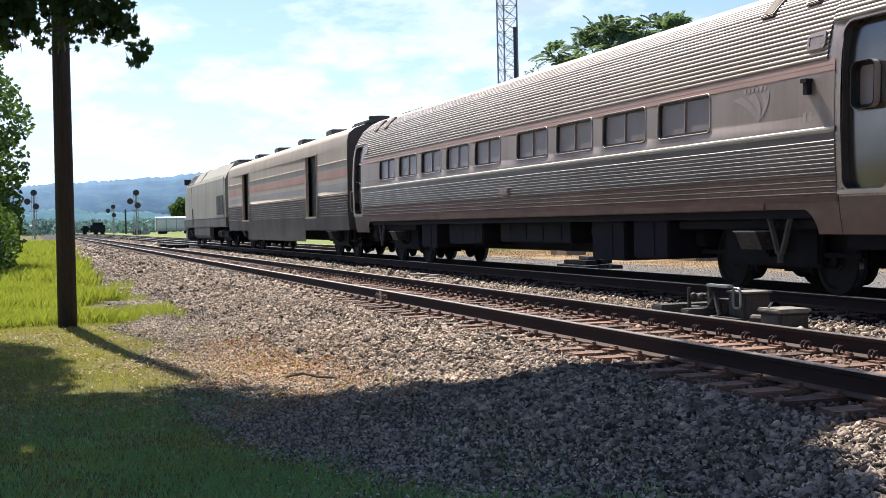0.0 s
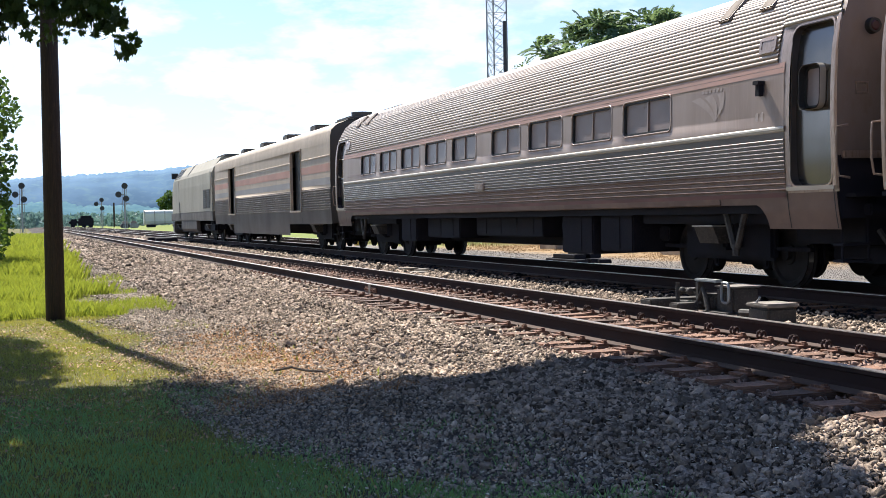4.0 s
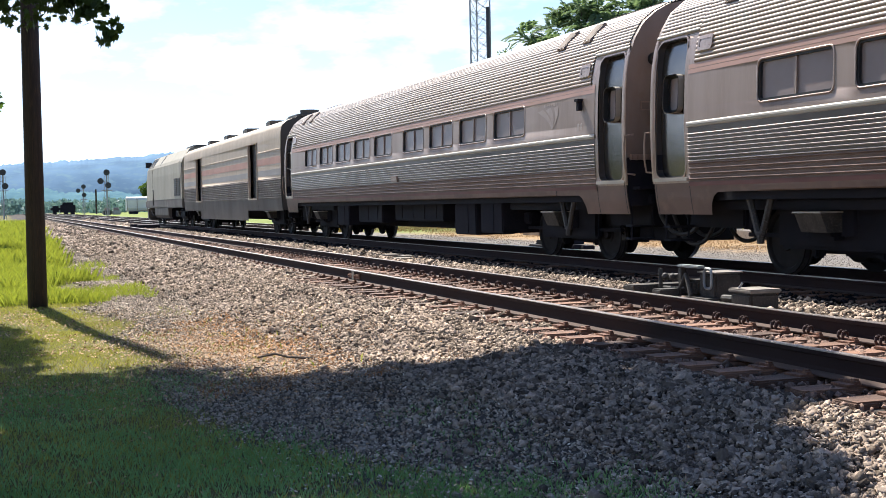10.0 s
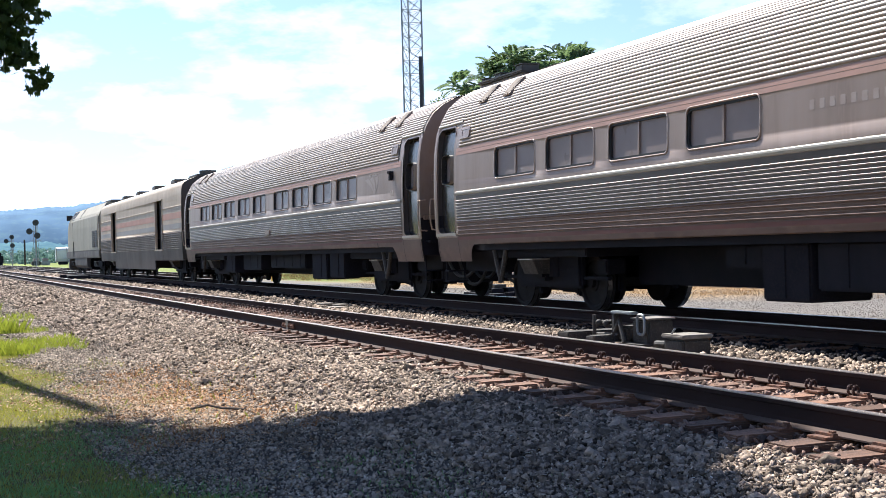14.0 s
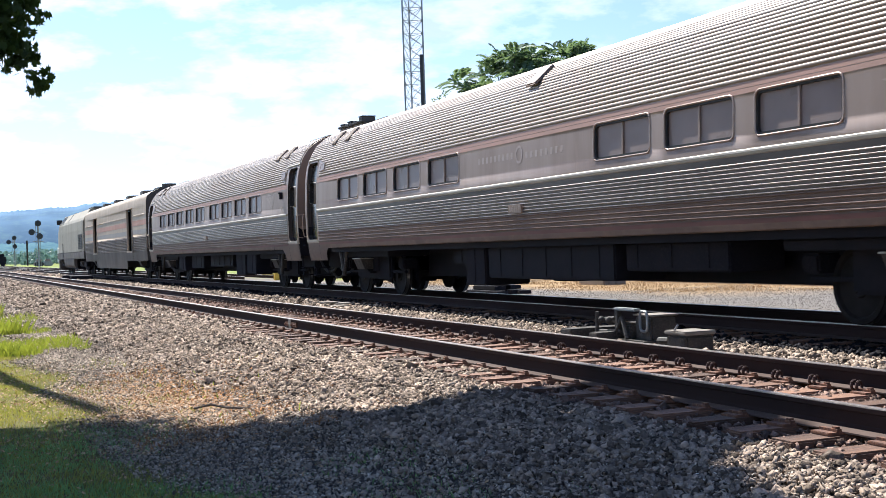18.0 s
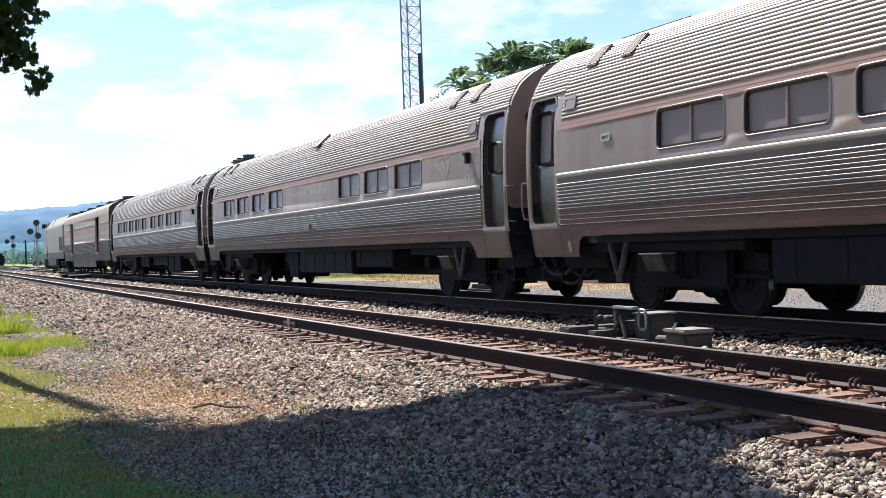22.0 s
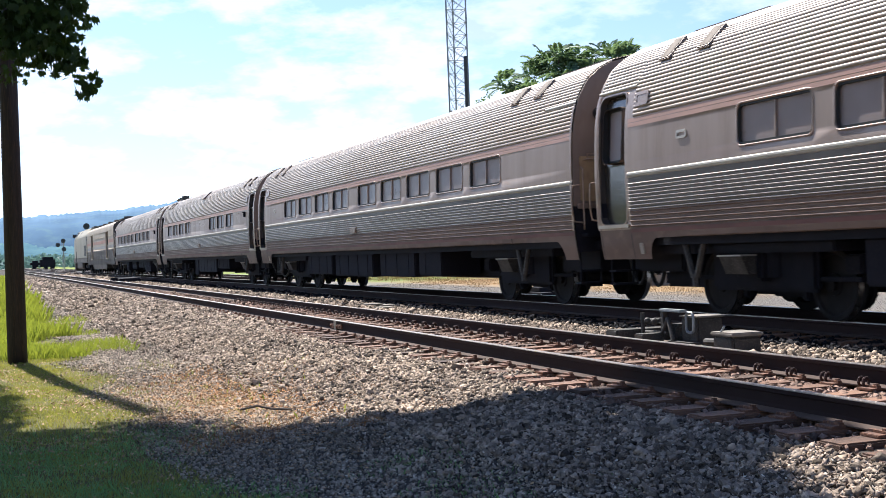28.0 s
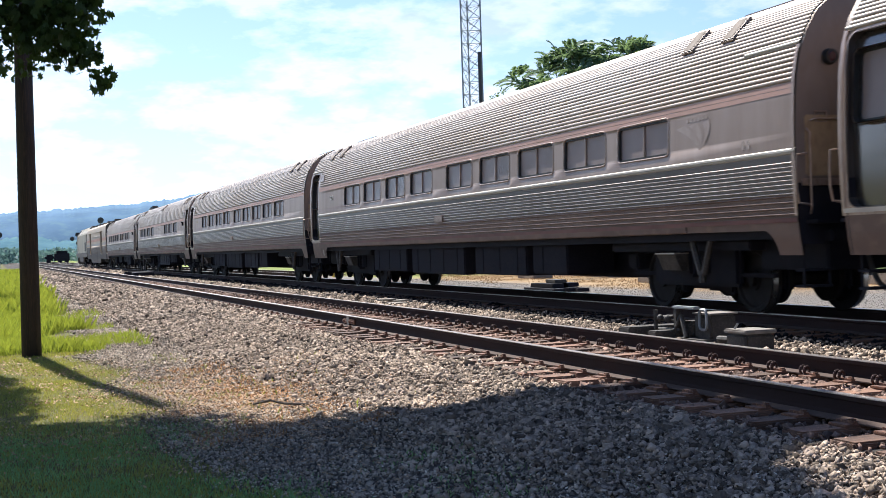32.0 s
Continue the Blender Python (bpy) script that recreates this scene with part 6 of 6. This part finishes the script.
# the shade tree whose branches hang over the view
tree("large oak tree with branches hanging over the lawn", (-3.2, 12.5, -0.5), (-2.2, 12.8, 6.8),
     [(1.9, 15.4, 7.2, 1.45, 1.6, 0.8), (0.2, 17.0, 6.8, 1.25, 1.6, 0.7), (-1.25, 17.3, 6.7, 1.45, 1.7, 0.8), (0.9, 12.6, 7.4, 2.2, 2.3, 1.2), (-1.95, 20.0, 6.8, 1.55, 1.8, 0.9), (-2.0, 23.4, 6.8, 1.5, 1.7, 0.8), (-1.7, 21.6, 7.2, 1.3, 1.6, 0.7), (-1.0, 14.6, 7.0, 2.4, 2.2, 1.2), (-2.4, 11.4, 7.6, 2.8, 2.8, 1.3), (0.4, 9.4, 7.8, 2.5, 2.4, 1.2),
      (3.1, 15.6, 7.0, 0.6, 0.65, 0.5), (3.72, 15.6, 7.0, 0.62, 0.62, 0.45), (3.8, 14.6, 7.1, 0.6, 0.75, 0.45), (3.85, 13.55, 7.1, 0.62, 0.62, 0.45), (2.5, 15.1, 7.3, 0.95, 1.4, 0.7), (0.9, 15.5, 6.9, 1.5, 1.25, 0.8), (-2.8, 17.2, 6.4, 2.2, 2.0, 1.2),  (1.0, 6.8, 8.2, 2.2, 1.8, 1.0),
      (1.7, 16.75, 7.0, 0.95, 0.5, 0.4), (2.5, 15.95, 7.0, 0.6, 0.45, 0.4), (4.05, 14.1, 7.0, 0.55, 0.7, 0.4), (4.2, 13.3, 7.0, 0.55, 0.5, 0.4), (3.45, 13.2, 7.0, 0.6, 0.7, 0.4), (4.3, 15.2, 7.0, 0.5, 0.6, 0.4), (3.0, 12.6, 7.0, 0.55, 0.6, 0.4), (2.75, 14.3, 7.2, 0.8, 1.15, 0.7), (2.7, 13.0, 7.3, 0.75, 1.1, 0.7), (2.6, 12.2, 7.3, 0.7, 0.9, 0.6), (2.1, 10.9, 7.5, 0.8, 1.1, 0.7)],
     38000, 0.31, LEAF, OAK, OAK_T, 0.28, "oak_tree",
     extra=([(0.15, 14.4, 3.75, 0.85, 0.5, 0.72), (0.70, 14.4, 3.62, 0.45, 0.4, 0.5), (1.16, 14.4, 3.02, 0.16, 0.12, 0.2), (0.95, 14.4, 3.30, 0.24, 0.2, 0.24), (-0.45, 14.4, 3.5, 0.6, 0.5, 0.6), (1.02, 14.4, 3.95, 0.26, 0.3, 0.40), (0.3, 14.3, 4.7, 1.1, 0.8, 0.8)], 4600, 0.135))
# verge trees
for lb, b, lobes, n, s, m in (
        ("leafy tree with dark green crown beside the verge", (-3.0, 46, -0.4), [(-1.7, 46, 4.9, 1.8, 2.6, 1.6), (-2.0, 44, 3.0, 1.9, 2.2, 1.9), (-3.4, 48, 6.6, 3.0, 3.0, 2.2), (-1.5, 45, 1.2, 1.3, 2.0, 1.6)], 12000, 0.22, LEAF2),
        ("low leafy bush on the grassy verge", (-2.3, 40, -0.4), [(-1.35, 38, 0.9, 1.0, 2.2, 1.4), (-1.7, 42, 1.9, 1.4, 2.0, 2.0)], 7000, 0.16, LEAF2),
        # unseen tree, set where the car doors don't mirror it
        ("unseen tall tree left of the verge", (-6.0, 21, -0.4), [(-6.0, 21, 6.8, 2.8, 3.0, 2.4), (-5.2, 19, 5.2, 2.0, 2.2, 1.8)], 7000, 0.22, LEAF)):
    tree(lb, b, (b[0], b[1], lobes[0][2]), lobes, n, s, m, trunk_r=0.16)


# trees out of view, added to hold back sky light and darken reflections
for x, y, h in ((-26, 8, 9), (-28, -12, 9), (-16, -30, 9), (4, -36, 9), (24, -34, 9), (-27, 26, 9)):
    tree("unseen green tree added to dim sky light and reflections", (x, y, -0.4), (x, y, h * 0.6),
         [(x, y, h * 0.62, 3.2, 3.2, h * 0.36), (x + 2, y + 1.5, h * 0.45, 2.4, 2.6, h * 0.3), (x - 1.5, y - 2, h * 0.4, 2.6, 2.6, h * 0.3), (x + 1.2, y - 1, h * 0.2, 2.2, 2.2, h * 0.2)], 2600, 0.55, LEAF, trunk_r=0.25)


def fronds(label, base, heads):
    """A tree of long feathered leaves that spread from the branch ends."""
    t = thing("sumac_tree", label, "tree")
    bm = bmesh.new()
    tube(bm, base, (base[0], base[1], 5.2), 0.16, 0.1, 8)
    part("trunk", bm, BARK, t)
    vs, n0 = [], 0
    for hx, hy, hz, k in heads:
        bm = bmesh.new()
        tube(bm, (base[0], base[1], 4.6), (hx, hy, hz - 0.45), 0.045, 0.02, 6)
        part("limb", bm, BARK, t)
        for i in range(k):
            a = 6.28 * i / k + RNG.uniform(-0.3, 0.3)
            up = RNG.uniform(-0.05, 1.3)
            ln_ = RNG.uniform(0.75, 1.2)
            o = np.array((hx, hy, hz)) + RNG.normal(size=3) * 0.10 - np.array((0, 0, 0.4))
            d = np.array((math.cos(a) * math.cos(up), math.sin(a) * math.cos(up), math.sin(up)))
            sd = np.array((-math.sin(a), math.cos(a), 0))
            for j in range(13):
                u = 0.14 + 0.07 * j
                p = o + d * ln_ * u + np.array((0, 0, -0.48 * ln_ * u * u))
                ll = 0.30 * ln_ * (1 - 0.9 * abs(u - 0.5))
                for s in (-1, 1):
                    tip = p + sd * s * ll + d * 0.10 * ln_ + np.array((0, 0, -0.30 * ll - RNG.uniform(0, 0.06)))
                    mid = (p + tip) / 2
                    vs += [p, mid + d * 0.042, tip, mid - d * 0.042]
    v = np.array(vs)
    from_arrays("crown", v, np.arange(len(v)).reshape(-1, 4), LEAF3, t)
    return t


def polar(az, d, el):
    return (d * math.sin(radians(az)), d * math.cos(radians(az)), EYE[2] + d * math.tan(radians(el)))


heads = [(*polar(a, 53 + RNG.uniform(-1.5, 1.5), e + 0.60), 17) for a, e in ((22.95, 7.1), (23.6, 6.6), (24.3, 7.4), (24.9, 8.1), (25.4, 8.3), (26.1, 8.1), (26.6, 7.7), (27.1, 8.2), (27.9, 8.2), (28.4, 8.1), (25.7, 7.3), (24.6, 6.6), (27.3, 7.2), (26.2, 6.6), (23.2, 5.9), (25.2, 5.8), (28.6, 7.0), (27.8, 6.2))]
heads += [(x + RNG.normal(0, 0.35), y + RNG.uniform(-1.2, 1.2), z - RNG.uniform(0.2, 0.8), k) for x, y, z, k in heads]
fronds("sumac tree with feathered green leaves behind the train", polar(25.6, 53, -1.4), heads)
tree("thin small-leaved bush beside the mast", polar(22.2, 50, -1.3), polar(22.2, 50, 5.0), [(*polar(22.0, 50, 5.9), 0.55, 0.6, 0.9), (*polar(22.6, 50, 5.2), 0.6, 0.6, 0.8)], 700, 0.13, LEAF2, trunk_r=0.05)

for i in range(9):
    x, y, h = 27 + 3 * (i % 3), 20 + 7.5 * i, 2.2 + 0.5 * (i % 3)
    tree("dark green bush beyond the platform wall", (x, y, -0.35), (x, y, h * 0.7), [(x, y, h * 0.55, 2.6, 4.2, h * 0.55), (x + 1, y + 3, h * 0.45, 2.2, 3.0, h * 0.5)], 1500, 0.4, LEAF2, trunk_r=0.08, name="bush")

# lattice mast
mast = thing("lattice_mast", "slender grey steel lattice radio mast", "mast")
mc = Vector(polar(20.84, 62, 0))
legs = [(mc.x + 0.56 * math.cos(a), mc.y + 0.56 * math.sin(a)) for a in (radians(200), radians(320), radians(80))]
for x, y in legs:
    bm = bmesh.new()
    tube(bm, (x, y, -0.3), (x, y, 19.5), 0.042, seg=8)
    part("leg", bm, GALV, mast)
z, k = 0.3, 0
while z < 19:
    for i in range(3):
        a, b = legs[i], legs[(i + 1) % 3]
        bm = bmesh.new()
        tube(bm, (*a, z), (*b, z + 0.62), 0.016, seg=5)
        tube(bm, (*b, z), (*a, z + 0.62), 0.016, seg=5)
        tube(bm, (*a, z), (*b, z), 0.016, seg=5)
        part("brace", bm, GALV, mast)
    z += 0.62
bm = bmesh.new()
tube(bm, (legs[1][0] - 0.16, legs[1][1] - 0.12, 6.2), (legs[1][0] - 0.16, legs[1][1] - 0.12, 10.4), 0.085, seg=10)
part("cable_sleeve", bm, SIGNAL, mast, "dark cable sleeve")


# ---- far things ----
def signal(label, x, y, top, heads):
    s = thing("railway_signal", label, "railway signal", "railway signals")
    bm = bmesh.new()
    tube(bm, (x, y, -0.3), (x, y, top), 0.14, seg=10)
    part("mast", bm, GALV, s)
    for dx, dz in heads:
        bm = bmesh.new()
        tube(bm, (x + dx, y - 0.3, top + dz), (x + dx, y - 0.2, top + dz), 0.50, seg=20)
        hd = part("target", bm, SIGNAL, s, "round black signal target")
        for k in (-0.25, 0.05, 0.3):
            b2 = bmesh.new()
            tube(b2, (x + dx + (0.2 if k == 0.05 else 0), y - 0.55, top + dz + k), (x + dx + (0.2 if k == 0.05 else 0), y - 0.3, top + dz + k), 0.13, seg=8)
            part("lens_hood", b2, SIGNAL, hd)
        b3 = boxed(x + min(0, dx) - 0.05, x + max(0, dx) + 0.05, y - 0.1, y + 0.1, top + dz - 0.1, top + dz)
        part("arm", b3, GALV, s)
    part("platform", boxed(x - 0.8, x + 0.8, y - 0.5, y + 0.3, top - 3.0, top - 2.9), GALV, s)
    for lx in (-0.35, 0.35):
        b4 = bmesh.new()
        tube(b4, (x + lx, y + 0.3, -0.3), (x + lx, y + 0.3, top), 0.04, seg=6)
        part("ladder_rail", b4, GALV, s)


signal("tall railway signal mast with round black heads", 0.05, 215, 7.2, [(0, 0), (-1.0, -1.4), (0.3, -2.2)])
signal("tall railway signal mast with round black heads", 16.1, 215, 7.0, [(0, 0), (-1.0, -1.4), (0.2, -2.1)])
signal("railway signal mast further down the line", 17.3, 300, 6.2, [(0, 0), (-1.2, -0.9), (0.1, -1.9)])

gon = thing("open_wagon", "dark loaded open wagon standing down the line", "freight car")
part("body", boxed(13.4, 17.0, 330, 336, 0.35, 2.2, bev=0.1), BLACK, gon)
part("load", boxed(13.7, 16.9, 330.4, 335.6, 2.1, 2.85, bev=0.35), BLACK, gon)
part("tank", boxed(11.1, 13.5, 330.2, 335, 0.4, 2.0, bev=0.5), BLACK, gon)
for x in (11.5, 14.2, 15.8):
    part("truck", boxed(x, x + 1.0, 330.1, 332, -0.25, 0.5, bev=0.15), BLACK, gon)
for i in range(2):
    hc = thing("hopper_car", "white covered hopper car in the yard", "freight car", "white hopper cars")
    x0, y0 = 26.75 + i * 9.6, 300.0
    prof = [(0.15, 0.55), (0.0, 1.1), (0.0, 2.9), (0.25, 3.4), (0.8, 3.7), (2.0, 3.7), (2.6, 3.4), (2.85, 2.9), (2.85, 1.1), (2.7, 0.55)]

    def hull(xa, xb, grow):
        bm = bmesh.new()
        solid(bm, [(1.42 + (a - 1.42) * grow, 2.1 + (z - 2.1) * grow) for a, z in prof], -xb, -xa)
        bm.transform(Matrix.Translation((0, y0, 0)) @ Matrix.Rotation(radians(90), 4, "Z"))
        return bm
    part("body", hull(x0, x0 + 9.2, 1.0), WHITECAR, hc)
    for dx in (0.05, 2.3, 4.6, 6.9, 9.05):
        part("rib", hull(x0 + dx, x0 + dx + 0.14, 1.05), BAG_BLUE, hc)
    part("sill", boxed(x0, x0 + 9.2, y0 + 0.2, y0 + 2.6, 0.35, 0.6), BAG_BLUE, hc)
    part("truck", boxed(x0 + 0.6, x0 + 2.6, y0 + 0.3, y0 + 2.4, -0.3, 0.4, bev=0.1), BLACK, hc)
    part("truck", boxed(x0 + 6.6, x0 + 8.6, y0 + 0.3, y0 + 2.4, -0.3, 0.4, bev=0.1), BLACK, hc)
for x, y, c in ((20.8, 290, SIGNAL), (22.9, 292, GALV)):
    vv = thing("parked_car", "parked car in the distant yard", "car", "parked cars")
    part("body", boxed(x, x + 1.9, y, y + 4, -0.31, 0.7, bev=0.2), c, vv)
    part("cabin", boxed(x + 0.2, x + 1.7, y + 0.8, y + 3, 0.65, 1.3, bev=0.25), GLASS, vv)
up = thing("distant_pole", "thin distant utility pole", "pole")
bm = bmesh.new()
tube(bm, (23.0, 345, -0.3), (23.0, 345, 6.2), 0.22, seg=8)
part("shaft", bm, POLE, up)


# ---- hills and far woods ----
def ridge(label, dist, az0, az1, height, seed, material, depth=500, rough=0.016):
    """A wooded ridge; height(az) gives its elevation in degrees, rough the unevenness of the treetops."""
    n = 3200
    az = np.linspace(az0, az1, n)
    rows = []
    rr = np.random.default_rng(seed)
    wood = np.convolve(rr.normal(size=n + 3), np.hanning(6)[1:-1] / 1.2, "valid")[:n] * rough
    for k, (dd, hh) in enumerate(((0, 0.0), (0.06, 0.2), (0.12, 0.38), (0.2, 0.56), (0.3, 0.75), (0.42, 0.9), (0.55, 1.0), (1.0, 0.4))):
        d = dist + depth * dd
        fold = np.convolve(rr.normal(size=n + 200), np.hanning(203)[1:-1] / 14, "valid") * 0.02 * (0 < hh < 0.95)
        e = np.array([height(a) for a in az]) * (hh + fold) + wood * (hh > 0.95)
        rows.append(np.stack([d * np.sin(np.radians(az)), d * np.cos(np.radians(az)), EYE[2] + d * np.tan(np.radians(e)) - (40 if k == 0 else 0)], 1))
    v = np.concatenate(rows)
    i = np.arange((len(rows) - 1) * (n - 1))
    r = (i // (n - 1)) * n + i % (n - 1)
    ob = from_arrays("hill", v, np.stack([r, r + 1, r + n + 1, r + n], 1), material)
    ob.data.shade_smooth()
    return tagged(ob, label, "hill", kind="structure")


def crest(a):
    return float(np.interp(a, [-60, -20, -3, 0, 2.7, 4.4, 5.5, 7.2, 9, 15, 25, 60], [1.2, 1.5, 1.9, 1.95, 2.08, 2.2, 2.25, 2.42, 2.7, 2.6, 2.2, 1.2])) + 0.02 * math.sin(a * 3.1) + 0.008 * math.sin(a * 8.3)


def foot(a):
    return 0.72 + 0.14 * math.sin(a * 0.55 + 1.0) + 0.07 * math.sin(a * 1.7) + 0.03 * math.sin(a * 4.3)


ridge("long wooded ridge, summer haze painted into its blue", 2600, -60, 60, crest, 3, HILL)
ridge("lower wooded slope below the ridge, haze put into its green", 1500, -60, 60, foot, 5, FOOTHILL, 300, 0.025)
woods = thing("far_woods", "distant tree belt below the ridge, haze put into its colour", "trees", kind="stuff")
at, sz = [], []
for i in range(420):
    az, d = RNG.uniform(-9, 16), RNG.uniform(420, 1200)
    r = RNG.uniform(2.6, 5.5) * (0.5 + d / 1300)
    q = RNG.normal(size=(200, 3))
    q /= np.linalg.norm(q, axis=1)[:, None]
    q[:, 2] = np.abs(q[:, 2]) * 1.2 - 0.1
    k = RNG.uniform(0.75, 1.12, 200)[:, None]
    at.append(q * k * np.array((r * RNG.uniform(1, 1.6), r, r)) + np.array((d * math.sin(radians(az)), d * math.cos(radians(az)), 0.0)))
    sz.append(np.full(200, r * 0.34))
at, sz = np.concatenate(at), np.concatenate(sz)
v, f = scatter(SIMPLE * np.array((1.5, 1, 1)), SIMPLE_F, at, sz * RNG.uniform(0.6, 1.3, len(at)))
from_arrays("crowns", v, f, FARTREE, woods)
tree("dark round tree beyond the yard", (44, 395, -0.3), (44, 395, 6), [(43.5, 395, 5.5, 4.2, 4, 4.4), (47.5, 397, 6.5, 4.5, 4, 5)], 6000, 0.9, LEAF2, trunk_r=0.4)

motions()
